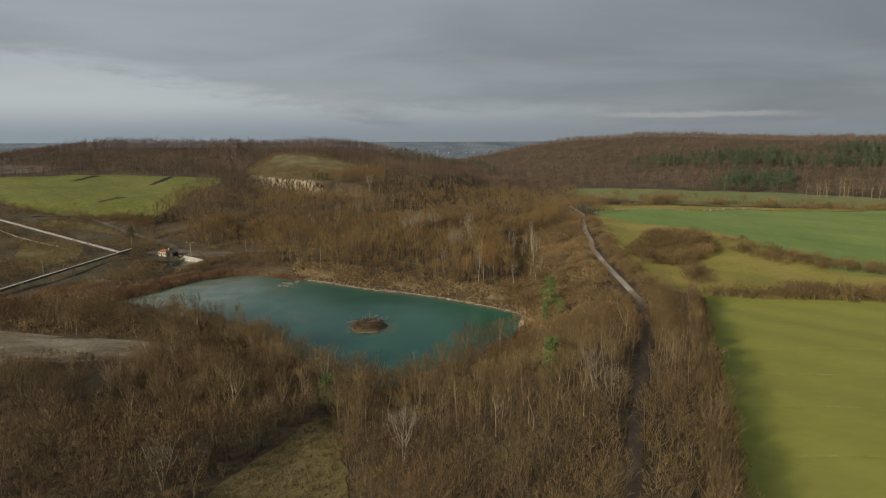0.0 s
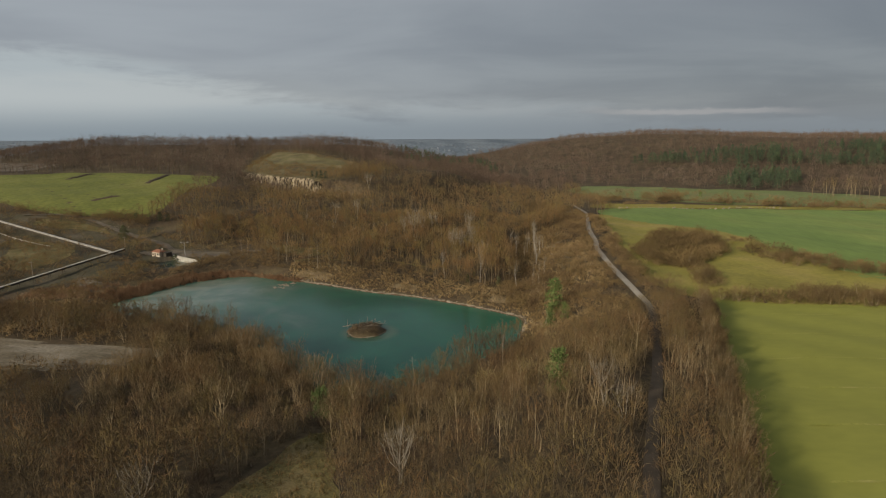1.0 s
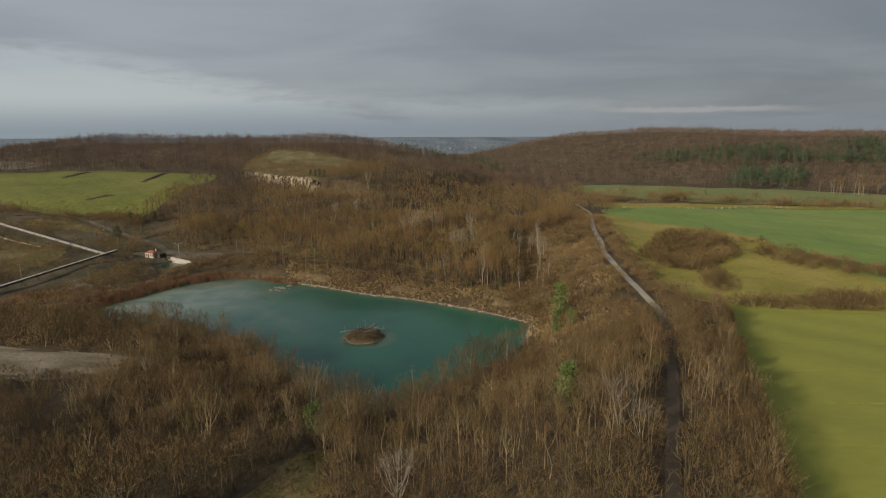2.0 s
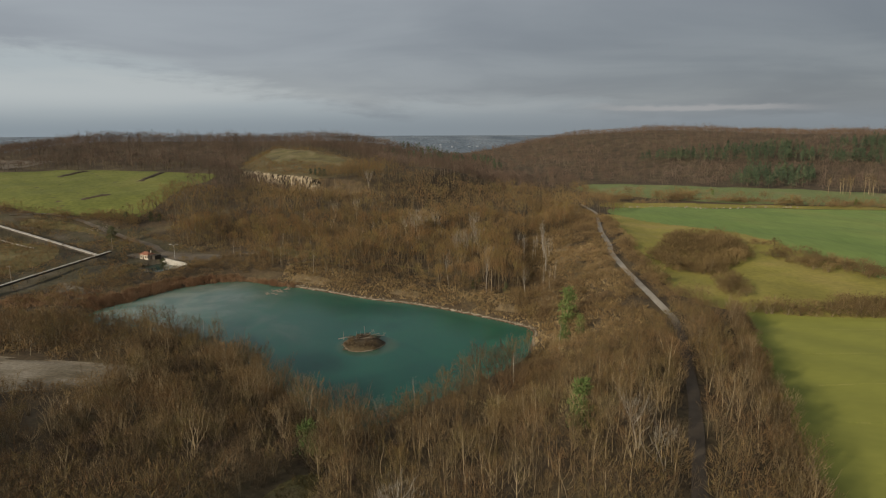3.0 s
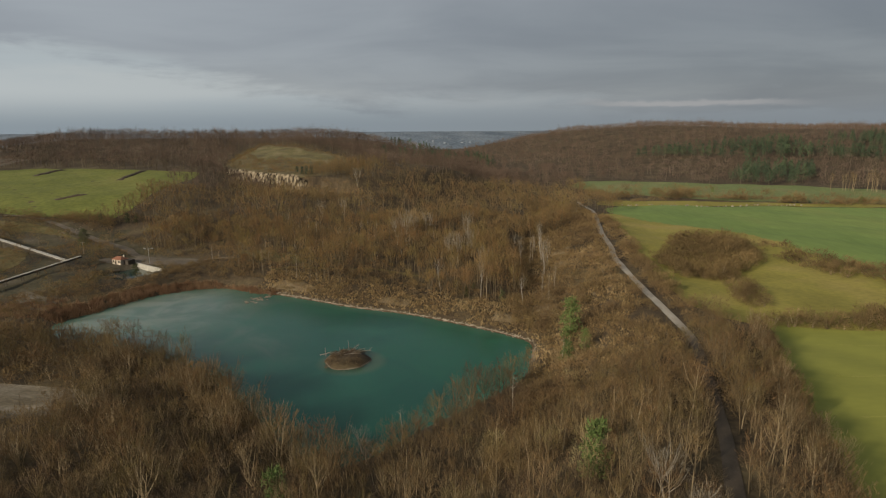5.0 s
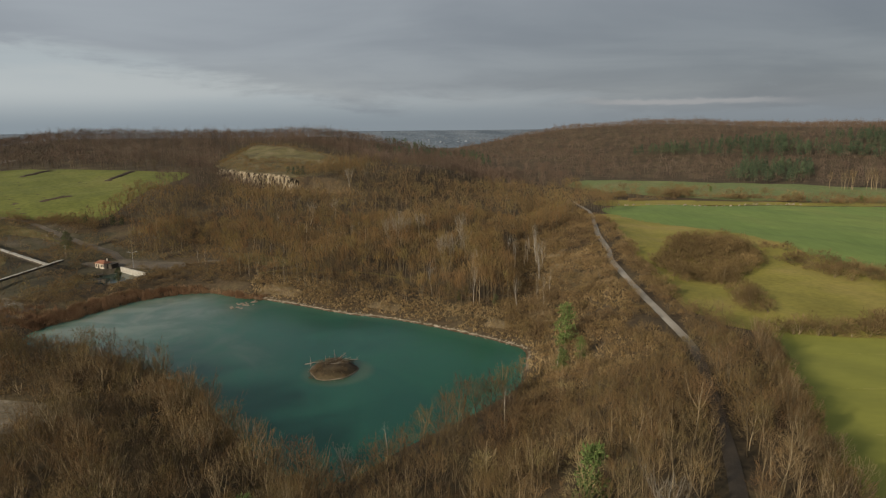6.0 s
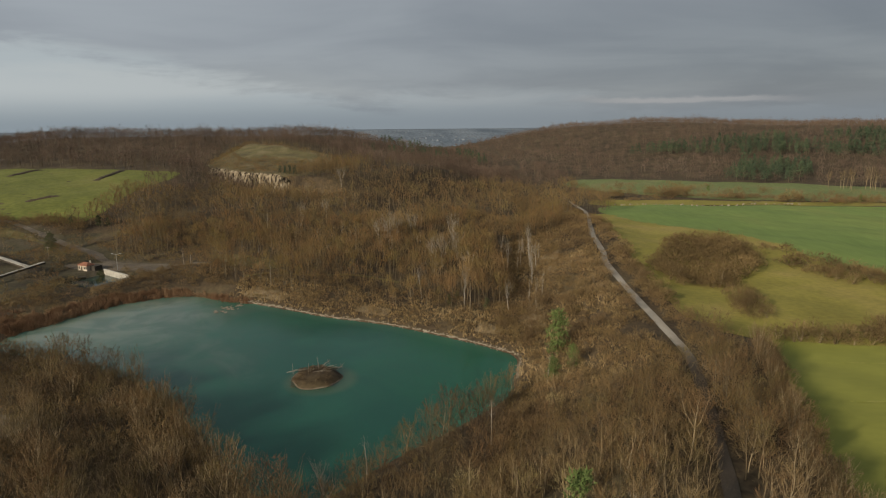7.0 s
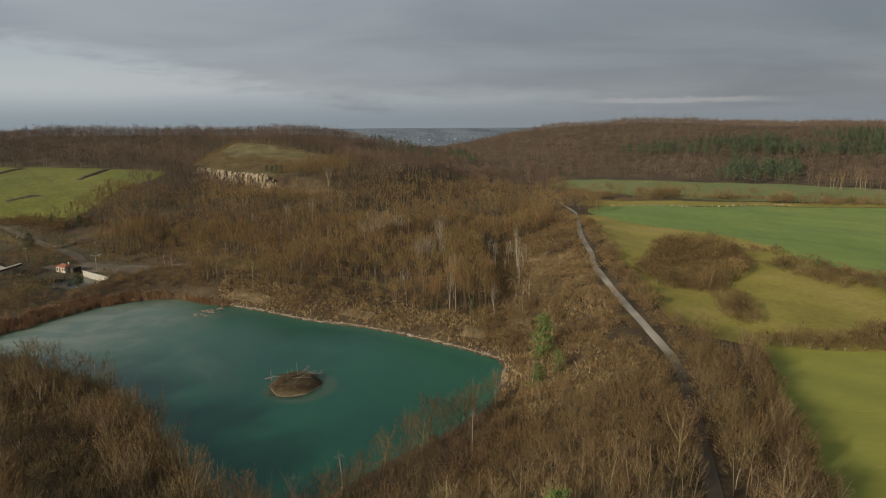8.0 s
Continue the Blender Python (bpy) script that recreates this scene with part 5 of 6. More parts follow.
def cliff():
    d = CLIFF_B - CLIFF_A
    length = math.hypot(*d)
    u = d / length
    nrm = np.array((u[1], -u[0]))
    cols, rows = 130, 9
    V = []
    for c in range(cols + 1):
        s = c / cols
        base = CLIFF_A + d * s
        hi = z_at(*(base - nrm * 3.5)) + 0.3
        lo = z_at(*(base + nrm * 6)) - 1.0
        hi = lo + (hi - lo) * (0.4 + 0.6 * min(1, s * 14 + 0.3, (1 - s) * 9 + 0.1)) + 0.8 * noise.noise((s * 20, 3, 0))
        for r in range(rows + 1):
            t = r / rows
            bulge = 3.4 * abs(noise.noise((s * 30, t * 0.8, 0))) + 1.2 * noise.noise((s * 75, t * 3, 5)) + (1 - t) * 1.4 - 0.9 * (noise.noise((s * 45, t * 0.5, 9)) > 0.12)
            q = base + nrm * (bulge + 0.8) - nrm * (1.2 if r == rows else 0)
            V.append((q[0], q[1], lo + (hi - lo) * t))
    i = (np.arange(cols)[:, None] * (rows + 1) + np.arange(rows)).ravel()
    me = raw_mesh("cliff", V, np.stack([i, i + rows + 1, i + rows + 2, i + 1], -1), 4)
    me.materials.append(m_cliff)
    ob = tagged(new("cliff", me), "ochre limestone quarry cliff with vertical clefts", "cliff", kind="structure")
    rocks = [rock_mesh("rock", k, 0.3) for k in range(5)]
    for me in rocks:
        me.materials.append(m_cliff)
    for k in range(44):
        s = rng.random()
        base = CLIFF_A + d * s + nrm * rng.uniform(0.6, 1.9)
        lo, hi = z_at(*(base + nrm * 6)), z_at(*(base - nrm * 4))
        r = new("rock", rocks[k % 5])
        r.parent = ob
        r.matrix_basis = Matrix.LocRotScale((base[0], base[1], lo + (hi - lo) * rng.uniform(0.1, 0.85)), Euler((0, 0, rng.random() * 6)),
                                            Vector((rng.uniform(0.6, 1.3), rng.uniform(0.6, 1.2), rng.uniform(1.0, 2.6))))


cliff()


# ---- shore, island, reeds ----
def shore_stretch(a, b):
    """Plan points of the shore between the places nearest to a and b."""
    i = int(np.argmin(np.hypot(*(LAKE - a).T)))
    j = int(np.argmin(np.hypot(*(LAKE - b).T)))
    return LAKE[i:j + 1] if i < j else np.concatenate([LAKE[i:], LAKE[:j + 1]])


def dense(line, step):
    seg = np.hypot(*np.diff(line, axis=0).T)
    at = np.concatenate([[0], np.cumsum(seg)])
    q = np.arange(0, at[-1], step)
    return np.stack([np.interp(q, at, line[:, 0]), np.interp(q, at, line[:, 1])], -1)


def outward(line):
    d = np.gradient(line, axis=0)
    d /= np.linalg.norm(d, axis=1)[:, None]
    n = np.stack([-d[:, 1], d[:, 0]], -1)
    test = line + n * 0.8
    n[inside(LAKE, test[:, 0], test[:, 1])] *= -1
    return n


def beach():
    line = dense(shore_stretch((-62, 255), (24, 184)), 1.0)
    n = outward(line)
    V = []
    for k, (p, o) in enumerate(zip(line, n)):
        w = 0.35 + 0.8 * noise.noise((k * 0.09, 2, 0)) + 0.6 * noise.noise((k * 0.5, 7, 0))
        for t, z in ((-0.9, -0.25), (0.0, 0.06), (0.5, 0.18), (1.0, 0.34)):
            q = p + o * (t * max(0.12, w))
            V.append((q[0], q[1], max(z, z_at(*q) + 0.1) if t > 0 else z))
    i = (np.arange(len(line) - 1)[:, None] * 4 + np.arange(3)).ravel()
    me = raw_mesh("shore", V, np.stack([i, i + 4, i + 5, i + 1], -1), 4)
    me.materials.append(m_stone)
    tagged(new("shore", me), "narrow pale limestone shore along the water's edge", "shore", kind="structure")
    pts = np.repeat(line, 4, axis=0) + np.repeat(n, 4, axis=0) * rng.uniform(-0.5, 0.9, len(line) * 4)[:, None] + rng.normal(size=(len(line) * 4, 2)) * 0.3
    stone_field("shore_stones", pts, 0.1, 0.4, "pale limestone rubble along the shore")


def stone_field(name, pts, small, large, label, z=None):
    kinds = []
    for k in range(5):
        me = rock_mesh("stone", k + 9, 0.3)
        v = np.array([q.co[:] for q in me.vertices])
        f = np.array([list(q.vertices) for q in me.polygons])
        bpy.data.meshes.remove(me)
        kinds.append(((v * (1, 1, 0.7), f), (np.zeros((0, 3)), np.zeros((0, 3), int))))
    return plant(name, kinds, pts, rng.uniform(small, large, len(pts)) ** 1.0, (m_stone,), label, "stones", rng)


beach()


def reeds():
    kinds = []
    for s in range(6):
        r = np.random.default_rng(300 + s)
        n = 36
        roots = np.stack([r.normal(size=n) * 0.55, r.normal(size=n) * 0.55, np.full(n, -0.3)], -1)
        ways = np.stack([r.normal(size=n) * 0.16, r.normal(size=n) * 0.16, np.ones(n)], -1)
        ways /= np.linalg.norm(ways, axis=1)[:, None]
        kinds.append(((np.zeros((0, 3)), np.zeros((0, 3), int)), slivers(r, roots, ways, r.uniform(1.2, 2.3, n), r.uniform(0.07, 0.14, n), r.normal(size=(n, 3)))))
    west = dense(shore_stretch((-119, 224), (-58, 254)), 0.5)
    n = outward(west)
    P = []
    for p, o in zip(west, n):
        wide = 1.5 + 5.0 * float(smooth(-72, -112, p[0])) + 2.0 * noise.noise((p[0] * 0.1, p[1] * 0.1, 0))
        for k in range(int(1 + wide * 0.7)):
            P.append(p + o * rng.uniform(-0.8, wide) + rng.normal(size=2) * 0.3)
    P = np.array(P)
    band = np.array([(-150, 214), (-119, 224), (-113, 236), (-123, 240), (-150, 232)], float)
    q = scatter(rng, -150, -110, 212, 242, 1.1)
    q = q[inside(band, q[:, 0], q[:, 1]) & (rng.random(len(q)) < 0.4)]
    P = np.concatenate([P, q])
    plant("reed_bed", kinds, P, rng.uniform(0.7, 1.15, len(P)), (m_reed, m_reed), "russet dead reeds along the shore", "reeds", rng)


reeds()


def tufts():
    kinds = []
    for s in range(5):
        r = np.random.default_rng(320 + s)
        n = 12
        roots = np.stack([r.normal(size=n) * 0.35, r.normal(size=n) * 0.35, np.full(n, -0.1)], -1)
        ways = np.stack([r.normal(size=n) * 0.45, r.normal(size=n) * 0.45, np.ones(n)], -1)
        ways /= np.linalg.norm(ways, axis=1)[:, None]
        kinds.append(((np.zeros((0, 3)), np.zeros((0, 3), int)), slivers(r, roots, ways, r.uniform(0.5, 1.1, n), r.uniform(0.10, 0.22, n), r.normal(size=(n, 3)))))
    p = scatter(rng, -64, 58, 150, 330, 1.5)
    sd = lake_distance(p[:, 0], p[:, 1])
    dry = np.array([noise.noise((x * 0.07, y * 0.07, 14.0)) for x, y in p])
    slope = (p[:, 0] > road_x(p[:, 1]) - 36) & (p[:, 0] < road_x(p[:, 1]) - 3) & (dry > -0.12)
    bank = (sd < 18) & (p[:, 1] > 196) & (dry > -0.3)
    p = p[free(p, 1.2) & (slope | bank)]
    q = scatter(rng, -42, -10, 62, 112, 0.9)
    q = q[inside(np.array(F_SOUTH), q[:, 0], q[:, 1]) & (rng.random(len(q)) < 0.7)]
    plant("clearing_grass", kinds, q, rng.uniform(0.5, 1.1, len(q)), (m_green_tuft, m_green_tuft), "olive and tawny grass tufts in the clearing", "grass", rng)
    plant("dry_grass", kinds, p, rng.uniform(0.7, 1.5, len(p)), (m_tuft, m_tuft), "tawny dry grass tufts on the banks", "grass", rng)


tufts()
BANKS = ([(30.5, 214), (33, 206), (36, 210), (38, 224), (41, 240), (38, 243), (34, 230)], [(44, 252), (47, 248), (51, 262), (53, 276), (49, 277), (46, 264)],
         [(-60, 258), (-54, 256), (-46, 251), (-44, 255), (-50, 262), (-58, 264)], [(16, 216), (22, 211), (25, 214), (20, 222)], [(-20, 237), (-10, 232), (-8, 236), (-18, 241)])
for k, q in enumerate(BANKS):
    sheet("bank_%d" % (k + 1), q, m_bank, "bare tan earth bank showing through scrub", "bank", lift=0.1, step=0.5, ragged=1.6)


def island():
    rings, cols = 9, 44
    V = [(0.0, 0.0, 1.5)]
    for r in range(1, rings + 1):
        t = r / rings
        for c in range(cols):
            a = c * 2 * math.pi / cols
            edge = 1 + 0.16 * noise.noise((math.cos(a) * 1.5, math.sin(a) * 1.5, 4)) + 0.06 * math.sin(3 * a)
            x, y = math.cos(a) * 6.3 * t * edge, math.sin(a) * 7.0 * t * edge
            z = 1.45 * (1 - t ** 2.4) - 0.42 * t ** 8 + 0.28 * noise.noise((x * 0.6, y * 0.6, 0)) * (1 - t)
            V.append((x, y, z))
    F = [(0, 1 + c, 1 + (c + 1) % cols) for c in range(cols)]
    T = []
    for r in range(rings - 1):
        for c in range(cols):
            a, b = 1 + r * cols + c, 1 + r * cols + (c + 1) % cols
            T += [(a, a + cols, b + cols), (a, b + cols, b)]
    F = F + T
    ring = np.array([0] * cols + [0 if k // (2 * cols) < rings - 2 else 1 for k in range(len(T))])
    me = raw_mesh("island", V, F, 3, index=ring)
    me.materials.append(m_litter)
    me.materials.append(m_gravel)
    shade_smooth(me)
    ob = new("island", me)
    ob.location = (*ISLAND, 0.0)
    tagged(ob, "small low island of earth with a pale stony rim", "island", kind="structure")
    x0, y0 = ISLAND
    a = rng.uniform(0, 6.28, 240)
    pts = np.stack([x0 + np.cos(a) * rng.uniform(5.0, 6.3, 240), y0 + np.sin(a) * rng.uniform(5.6, 7.0, 240)], -1)
    me = stone_field("island_stones", pts, 0.1, 0.32, "pale stones around the island's rim")
    me.location.z = 3.45
    for k in range(64):
        px, py = rng.uniform(-4.6, 4.6), rng.uniform(-5.2, 5.0)
        b = single("low_bush", BUSHES[k % 6], x0 + px, y0 + py, rng.uniform(0.3, 0.6), (m_bark_one, m_under_one), "low brown bush on the small island", "bush", "bushes on the island")
        b.location.z = 1.25 - 0.03 * (px * px + py * py)
    # dead wood
    logs = [((-7.2, 1.5, 1.1), (-2.0, 2.0, 1.5)), ((-2.5, 0.8, 1.2), (2.0, 3.0, 2.0)), ((0.5, 1.2, 1.3), (4.6, 3.2, 2.2)), ((1.5, 2.2, 1.3), (6.3, 2.6, 1.7)),
            ((0.5, 3, 1.2), (2.8, 5.5, 2.4)), ((-1, 0.6, 1.4), (4.0, 0.2, 1.7))]
    for a, b in logs:
        a, b = Vector(a), Vector(b)
        mid = (a + b) / 2 + Vector((0, 0, 0.25))
        bm = bmesh.new()
        tube(bm, a, mid, 0.10, 0.075)
        tube(bm, mid, b, 0.075, 0.03)
        t = new("dead_log")
        t.location = (x0, y0, 0)
        tagged(t, "bleached fallen log on the small island", "log", "logs on the island")
        part("stem", bm, m_wood, t)
        bm = bmesh.new()
        for k in range(4):
            f = rng.uniform(0.3, 0.95)
            q = a + (b - a) * f
            tube(bm, q, q + Vector((rng.normal() * 0.7, rng.normal() * 0.7, rng.uniform(0.3, 1.0))), 0.05, 0.015, 4)
        part("branch", bm, m_wood, t)
    for px, py, h in ((0.6, 1.5, 5.4), (-2.0, 1.8, 3.4), (-5.6, 1.0, 3.6), (-0.8, 2.2, 3.0), (1.8, 2.5, 2.6), (-1.3, 0.8, 2.4)):
        bm = bmesh.new()
        tube(bm, (0, 0, 0.4), (rng.normal() * 0.25, rng.normal() * 0.2, h * 0.85), 0.07, 0.02, 5)
        t = new("dead_tree")
        t.location = (x0 + px, y0 + py, 0.5)
        tagged(t, "bare dead stem standing on the island", "dead tree", "dead stems on the island")
        part("trunk", bm, m_wood, t)


island()


def slabs():
    me = rock_mesh("stone_slab", 3, 0.25)
    me.materials.append(m_stone)
    for k in range(22):
        cx, cy = ((-64.3, 243.9), (-61.4, 248.0), (-63.6, 248.6), (-59.8, 251.6))[k % 4]
        x, y, s = cx + rng.normal() * 0.9, cy + rng.normal() * 0.8, rng.uniform(0.3, 1.0)
        ob = new("stone_slab", me)
        ob.matrix_world = Matrix.LocRotScale((x, y, 0.05), Euler((rng.normal() * 0.1, rng.normal() * 0.1, rng.random() * 6)), Vector((s, s * rng.uniform(0.45, 0.9), rng.uniform(0.14, 0.32))))
        tagged(ob, "pale flat stone showing above the shallow water", "stone", "stones in the shallows")


slabs()


# ---- hut, basin, lamps, belts ----
def hut():
    t = thing("hut", -132.1, 291.6, z_at(-131, 294) - 0.1, -26.6, "small pale plastered hut with a red tiled roof", "hut")
    t.scale = (0.76, 0.76, 0.84)
    L, D, H = 6.6, 4.6, 2.6
    holes = [(-2.9, -2.0, 0.9, 2.1), (-1.2, -0.2, 0.0, 2.15), (0.8, 1.7, 0.9, 2.1), (2.2, 3.1, 0.9, 2.1)]
    bm = bmesh.new()
    x = -L / 2
    for a, b, lo, hi in holes:
        box(bm, x, 0, 0, a, 0.25, H)
        if lo > 0:
            box(bm, a, 0, 0, b, 0.25, lo)
        box(bm, a, 0, hi, b, 0.25, H)
        x = b
    box(bm, x, 0, 0, L / 2, 0.25, H)
    part("front_wall", bm, m_plaster, t)
    for nm, q in (("side_wall", (-L / 2, 0.25, 0, -L / 2 + 0.25, D - 0.25, H)), ("side_wall", (L / 2 - 0.25, 0.25, 0, L / 2, D - 0.25, H)), ("back_wall", (-L / 2, D - 0.25, 0, L / 2, D, H))):
        part(nm, box(bmesh.new(), *q), m_plaster, t)
    for a, b, lo, hi in holes:
        if lo > 0:
            w = part("window", box(box(box(box(bmesh.new(), a, 0.06, lo, a + 0.08, 0.16, hi), b - 0.08, 0.06, lo, b, 0.16, hi), a, 0.06, lo, b, 0.16, lo + 0.08), a, 0.06, hi - 0.08, b, 0.16, hi), m_wood, t, "weathered window frame")
            part("pane", box(bmesh.new(), a + 0.08, 0.10, lo + 0.08, b - 0.08, 0.12, hi - 0.08), m_pane, w)
            part("sill", box(bmesh.new(), a - 0.06, -0.10, lo - 0.07, b + 0.06, 0.10, lo), m_conc, w)
        else:
            part("door", box(bmesh.new(), a, 0.08, lo, b, 0.14, hi), m_dark, t, "dark wooden door")
    # hipped roof with a ridge along the hut
    bm = bmesh.new()
    o, rz = 0.45, 1.35
    c = [bm.verts.new(q) for q in ((-L / 2 - o, -o, H), (L / 2 + o, -o, H), (L / 2 + o, D + o, H), (-L / 2 - o, D + o, H), (-L / 2 + 1.6, D / 2, H + rz), (L / 2 - 1.6, D / 2, H + rz))]
    for f in ((0, 1, 5, 4), (1, 2, 5), (2, 3, 4, 5), (3, 0, 4), (3, 2, 1, 0)):
        bm.faces.new([c[i] for i in f])
    roof = part("roof", bm, m_roof, t, "red tiled hipped roof")
    for k in range(9):
        f = (k + 0.5) / 9
        y0, z0 = -o + (D / 2 + o) * f, H + rz * f
        half = (L / 2 + o) - (1.6 + o) * f
        part("tile_course", box(bmesh.new(), -half, y0 - 0.16, z0 - 0.02, half, y0 + 0.05, z0 + 0.05), m_roof, roof)
    part("chimney", box(bmesh.new(), 2.0, 2.9, H + 0.6, 2.5, 3.4, H + 2.0, 0.03), m_plaster, t, "short pale chimney")
    # lean-to
    s = thing("shed", -128.3, 291.4, z_at(-126, 292.5) - 0.1, -26.6, "low dark timber shed against the hut", "shed")
    s.scale = (0.8, 0.8, 0.84)
    for nm, q in (("front_wall", (-1.6, 0, 0, 1.9, 0.12, 2.2)), ("side_wall", (1.78, 0.12, 0, 1.9, 4.0, 2.2)), ("side_wall", (-1.6, 0.12, 0, -1.48, 4.0, 2.2)), ("back_wall", (-1.6, 4.0, 0, 1.9, 4.12, 2.2))):
        part(nm, box(bmesh.new(), *q), m_dark, s)
    part("roof", box(bmesh.new(), -1.8, -0.3, 2.2, 2.2, 4.4, 2.36, 0.03), m_dark, s)


hut()


def basin():
    a, b = Vector((-123.8, 291.7, 0)), Vector((-108.7, 280.0, 0))
    t = thing("retaining_wall", *((a + b) / 2).xy, 0, math.degrees(math.atan2(b.y - a.y, b.x - a.x)), "whitish concrete retaining wall beside a small basin", "wall")
    half = (b - a).length / 2
    n = 6
    for k in range(n):
        x0, x1 = -half + 2 * half * k / n, -half + 2 * half * (k + 1) / n
        part("panel", box(bmesh.new(), x0 + 0.03, -0.2, 0.6, x1 - 0.03, 0.2, 4.0 + 0.06 * (k % 2), 0.04), m_conc, t)
    part("coping", box(bmesh.new(), -half, -0.32, 4.07, half, 0.32, 4.24, 0.04), m_conc, t)
    part("end_wall", box(bmesh.new(), half - 0.4, -3.2, 0.6, half, -0.33, 3.6, 0.04), m_conc, t)
    me = raw_mesh("basin_water", [(-9.6, -8.2, 0), (9.6, -8.2, 0), (9.6, 8.2, 0), (-9.6, 8.2, 0)], [(0, 1, 2, 3)], 4)
    me.materials.append(m_pool)
    w = new("basin_water", me)
    w.matrix_world = pose(-121.2, 279.4, 1.9, 0, 0, -37.8)
    tagged(w, "still green water in the small basin", "water", kind="structure")
    # jetties
    for x, y, turn, L in ((-131.0, 283.5, 28, 8.0), (-125.5, 277.0, -20, 6.0)):
        j = thing("jetty", x, y, 2.0, turn, "dark wooden jetty on posts by the basin", "jetty", "jetties")
        for k in range(int(L / 0.5)):
            part("plank", box(bmesh.new(), -L / 2 + k * 0.5, -0.9, 0.75, -L / 2 + k * 0.5 + 0.44, 0.9, 0.85), m_dark, j)
        for sx in (-0.95, 0, 0.95):
            for sy in (-0.8, 0.8):
                part("post", tube(bmesh.new(), (sx * L / 2, sy, -2.0), (sx * L / 2, sy, 1.6), 0.1, 0.1), m_dark, j)


basin()


def street_lamp(x, y, turn):
    t = thing("yard_lamp", x, y, z_at(x, y) - 0.05, turn, "grey steel lamp post with two arms in the yard", "lamp post")
    part("pole", tube(bmesh.new(), (0, 0, 0), (0, 0, 6.6), 0.11, 0.07, 8), m_metal, t)
    for s in (-1, 1):
        arm = part("arm", tube(bmesh.new(), (0, 0, 6.3), (s * 1.7, 0, 6.7), 0.05, 0.04), m_metal, t)
        part("lamp_head", box(bmesh.new(), s * 1.5 - 0.35, -0.18, 6.62, s * 1.5 + 0.45, 0.18, 6.84, 0.05), m_metal, arm)


street_lamp(-118.6, 291.8, 10)


def pole(x, y, h):
    t = thing("wooden_pole", x, y, z_at(x, y) - 0.05, 20, "weathered wooden pole beside the conveyor", "pole", "wooden poles")
    part("post", tube(bmesh.new(), (0, 0, 0), (0, 0, h), 0.14, 0.10, 8), m_wood, t)
    part("crossbar", box(bmesh.new(), -0.8, -0.06, h - 0.6, 0.8, 0.06, h - 0.46), m_wood, t)


pole(-152.5, 305.0, 5.5)
pole(-164.5, 252.0, 6.5)


def conveyor(a, b, width, lift, label):
    a, b = np.array(a, float), np.array(b, float)
    L = math.hypot(*(b - a))
    n = max(6, int(L / 7))
    turn = math.degrees(math.atan2(b[1] - a[1], b[0] - a[0]))
    t = thing("conveyor_belt", a[0], a[1], 0, turn, label, "conveyor", "conveyor belts")
    ks = np.linspace(0, 1, n + 1)
    pts = a + (b - a) * ks[:, None]
    z = land(pts[:, 0], pts[:, 1])
    zz = lift[0] + (lift[1] - lift[0]) * ks
    for k in range(n):
        x0, x1 = L * ks[k], L * ks[k + 1]

        def slab(y0, y1, lo, hi):
            bm = bmesh.new()
            q = [bm.verts.new(v) for v in ((x0, y0, zz[k] + lo), (x1, y0, zz[k + 1] + lo), (x1, y1, zz[k + 1] + lo), (x0, y1, zz[k] + lo),
                                           (x0, y0, zz[k] + hi), (x1, y0, zz[k + 1] + hi), (x1, y1, zz[k + 1] + hi), (x0, y1, zz[k] + hi))]
            for f in ((3, 2, 1, 0), (4, 5, 6, 7), (0, 1, 5, 4), (1, 2, 6, 5), (2, 3, 7, 6), (3, 0, 4, 7)):
                bm.faces.new([q[i] for i in f])
            return bm
        part("cover", slab(-width / 2, width / 2, 0.0, 0.35), m_belt, t)
        part("side_beam", slab(-width / 2 - 0.12, -width / 2 - 0.01, -0.45, 0.15), m_dark, t)
        part("side_beam", slab(width / 2 + 0.01, width / 2 + 0.12, -0.45, 0.15), m_dark, t)
        for s in (-1, 1):
            part("leg", tube(bmesh.new(), (x0, s * width * 0.55, z[k] - 0.6), (x0, s * width * 0.42, zz[k] - 0.1), 0.1, 0.09, 5), m_dark, t)


conveyor(BELT_A[0], BELT_A[1], 1.7, (6.7, 17.3), "long pale covered conveyor belt on short dark legs")
conveyor(BELT_B[0], BELT_B[1], 1.05, (4.9, 7.4), "narrow pale covered conveyor belt on dark trestles")


def pipeline():
    a, b = np.array((-190.0, 307.0)), np.array((-262.0, 356.0))
    t = thing("pipeline", 0, 0, 0, 0, "thin grey pipe on low supports beside the conveyor", "pipe")
    ks = np.linspace(0, 1, 13)
    pts = a + (b - a) * ks[:, None]
    z = land(pts[:, 0], pts[:, 1]) + 0.7
    for k in range(12):
        part("pipe", tube(bmesh.new(), (*pts[k], z[k]), (*pts[k + 1], z[k + 1]), 0.22, 0.22, 8), m_belt, t)
        part("support", box(bmesh.new(), pts[k][0] - 0.2, pts[k][1] - 0.2, z[k] - 1.2, pts[k][0] + 0.2, pts[k][1] + 0.2, z[k] - 0.15), m_conc, t)


pipeline()


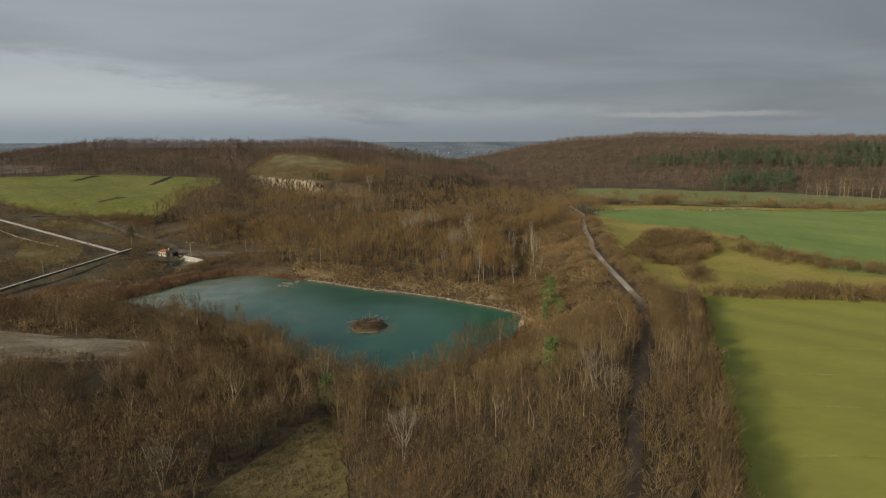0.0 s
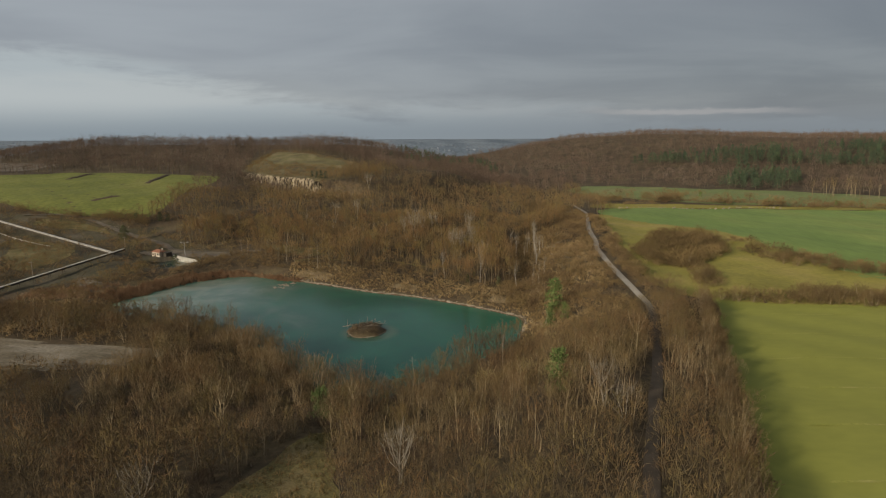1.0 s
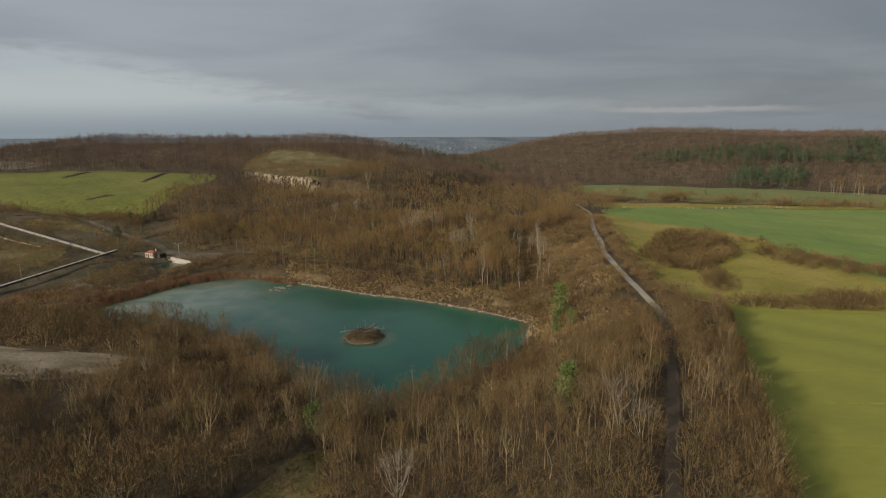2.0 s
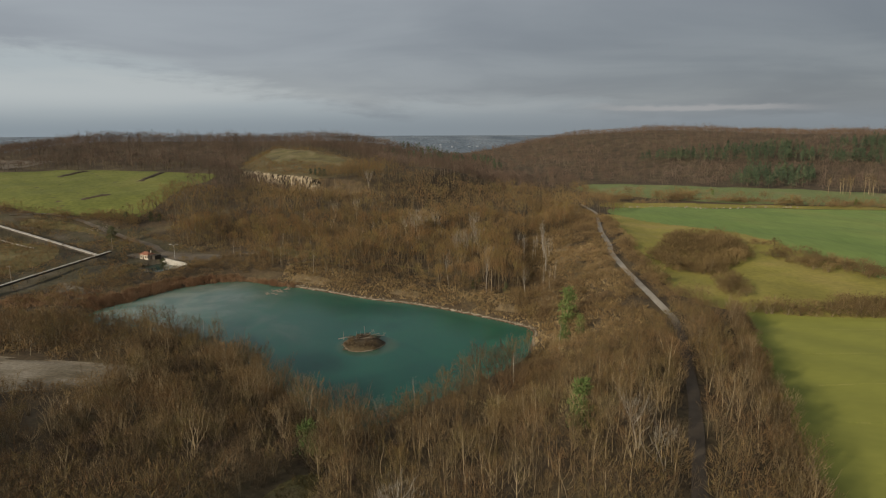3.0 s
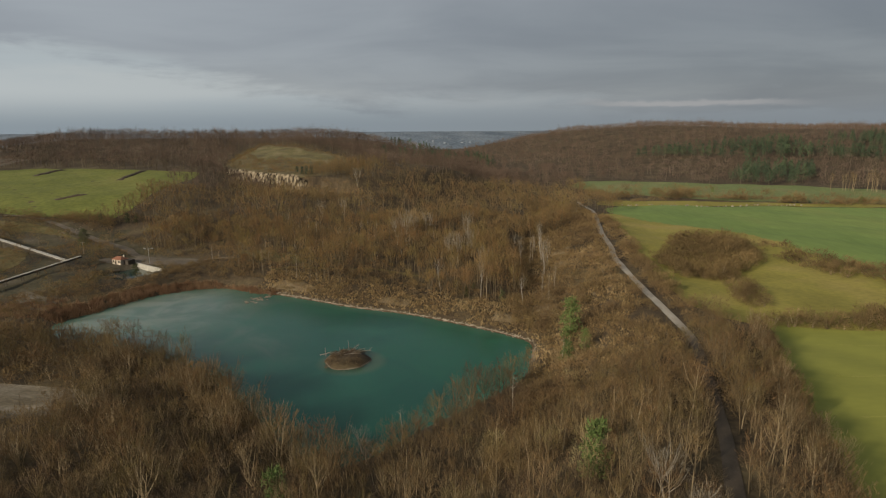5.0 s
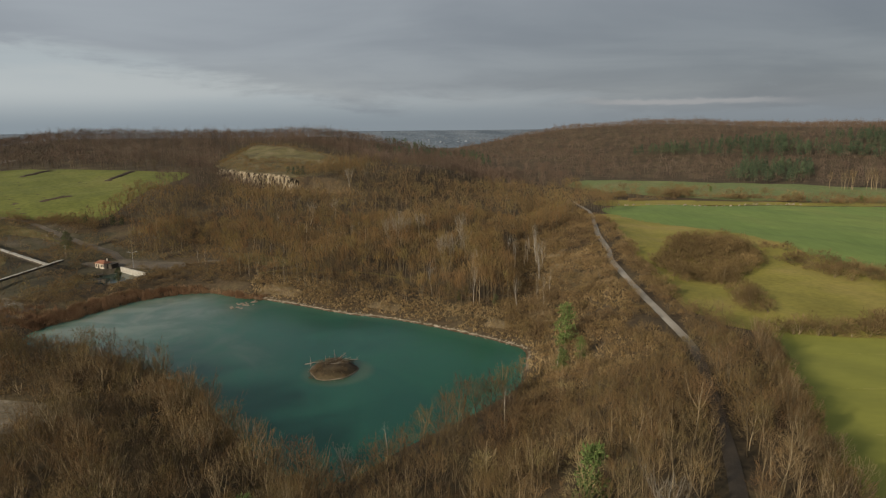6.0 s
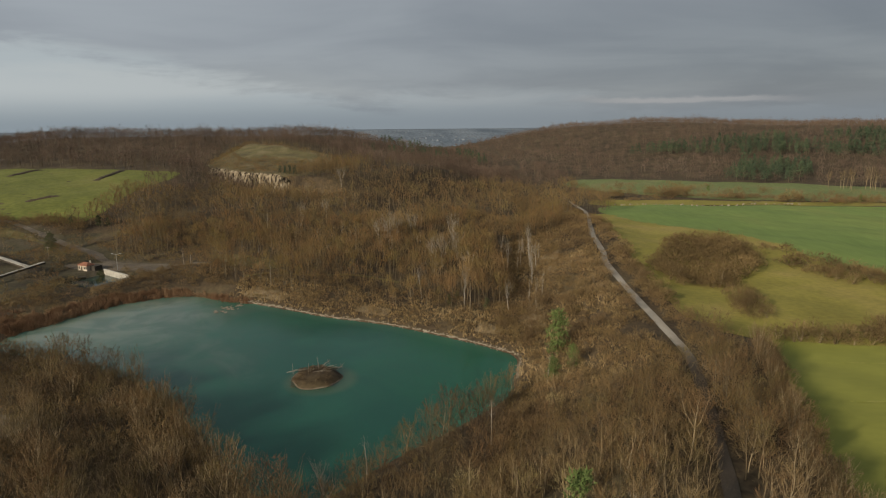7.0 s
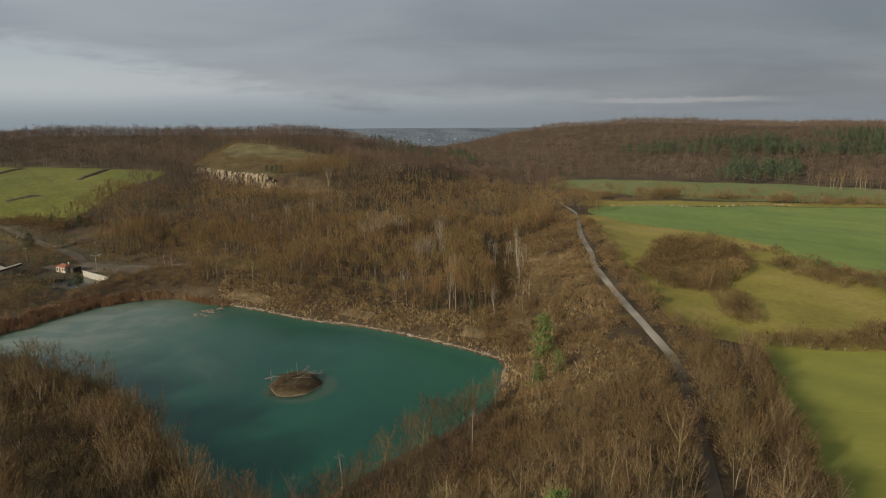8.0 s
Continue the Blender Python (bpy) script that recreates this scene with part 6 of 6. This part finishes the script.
# ---- fields: heaps, stones ----
def heap(a, b, width, height):
    a, b = np.array(a, float), np.array(b, float)
    L = math.hypot(*(b - a))
    u = (b - a) / L
    nn = np.array((-u[1], u[0]))
    cols, rows = int(L / 1.5), 6
    V = []
    for c in range(cols + 1):
        s = c / cols
        p = a + (b - a) * s
        for r in range(rows + 1):
            t = r / rows * 2 - 1
            q = p + nn * t * width * (0.8 + 0.4 * noise.noise((c * 0.4, r, 0)))
            end = min(1, 6 * s, 6 * (1 - s))
            V.append((q[0], q[1], z_at(*q) - 0.1 + (height * (1 - t * t) * end) * (0.8 + 0.6 * noise.noise((c * 0.7, r * 0.9, 3))) + 0.25))
    i = (np.arange(cols)[:, None] * (rows + 1) + np.arange(rows)).ravel()
    me = raw_mesh("earth_bank", V, np.stack([i, i + rows + 1, i + rows + 2, i + 1], -1), 4)
    me.materials.append(m_heap)
    tagged(new("earth_bank", me), "long low dark brown bank of earth on the pasture", "earth bank", "earth banks on the pasture")


heap((-281, 486), (-278, 524), 2.6, 0.9)
heap((-211, 464), (-215, 514), 2.8, 1.0)
heap((-216, 397), (-204, 409), 2.6, 0.7)
me = rock_mesh("stone_block", 5, 0.2)
me.materials.append(m_stone)
for k in range(46):
    x = 120 + 112 * (k + rng.uniform(-0.4, 0.4)) / 46
    y = np.interp(x, [120, 150, 166, 200, 232], [413, 406, 400, 402, 402]) + rng.uniform(-2.5, 2.5)
    ob = new("stone_block", me)
    s = rng.uniform(0.35, 0.7)
    ob.matrix_world = Matrix.LocRotScale((x, y, z_at(x, y) + s * 0.55), Euler((0, 0, rng.random() * 6)), Vector((s * 1.2, s * 0.8, s)))
    tagged(ob, "pale stone block on the strip of dry grass", "stone", "stones along the field strip")
me = rock_mesh("boulder", 7, 0.3)
me.materials.append(m_stone)
for k in range(42):
    x, y, s = -179 + rng.normal() * 4.0, 344 + rng.normal() * 3.2, rng.uniform(0.25, 0.62)
    ob = new("boulder", me)
    ob.matrix_world = Matrix.LocRotScale((x, y, z_at(x, y) + s * 0.35), Euler((0, 0, rng.random() * 6)), Vector((s, s * 0.8, s * 0.7)))
    tagged(ob, "grey boulder in a pile beside the dirt track", "boulder", "boulder pile")


# ---- the distant plain and its town ----
def town():
    V, F, T = [], [], []

    def house(x, y, w, d, h, roof, tone):
        b = len(V)
        z = z_at(x, y) - 1
        for dz in (0, h):
            V.extend([(x - w, y - d, z + dz), (x + w, y - d, z + dz), (x + w, y + d, z + dz), (x - w, y + d, z + dz)])
        V.extend([(x - w, y, z + h + roof), (x + w, y, z + h + roof)])
        F.extend([(b, b + 1, b + 5), (b, b + 5, b + 4), (b + 1, b + 2, b + 6), (b + 1, b + 6, b + 5), (b + 2, b + 3, b + 7), (b + 2, b + 7, b + 6),
                  (b + 3, b, b + 4), (b + 3, b + 4, b + 7), (b + 4, b + 5, b + 9), (b + 4, b + 9, b + 8), (b + 7, b + 8, b + 9), (b + 7, b + 9, b + 6),
                  (b + 5, b + 6, b + 9), (b + 4, b + 8, b + 7)])
        T.extend([tone] * 10)

    for k in range(44):
        y = rng.uniform(1750, 2600)
        house(y * 0.04 + rng.uniform(-0.075, 0.10) * y, y, rng.uniform(2, 4), rng.uniform(2, 4), rng.uniform(2, 4), rng.uniform(0.6, 1.5), 0.3 + rng.random() * 0.7)
    for k in range(90):
        y = rng.uniform(2600, 4400)
        house(rng.uniform(-0.7, 0.25) * y, y, rng.uniform(3, 9), rng.uniform(4, 9), rng.uniform(1.5, 3.5), rng.uniform(0.5, 1.5), rng.random() * 0.8)
    for x, w in ((-1420, 26), (-1370, 14), (-1480, 10)):
        house(x, 2120, w * 0.6, 12, 5, 1.0, 1.0)
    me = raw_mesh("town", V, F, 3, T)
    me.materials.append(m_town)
    tagged(new("town", me), "distant town of pale houses on the plain, tinted blue-grey for haze", "town", kind="stuff")


town()
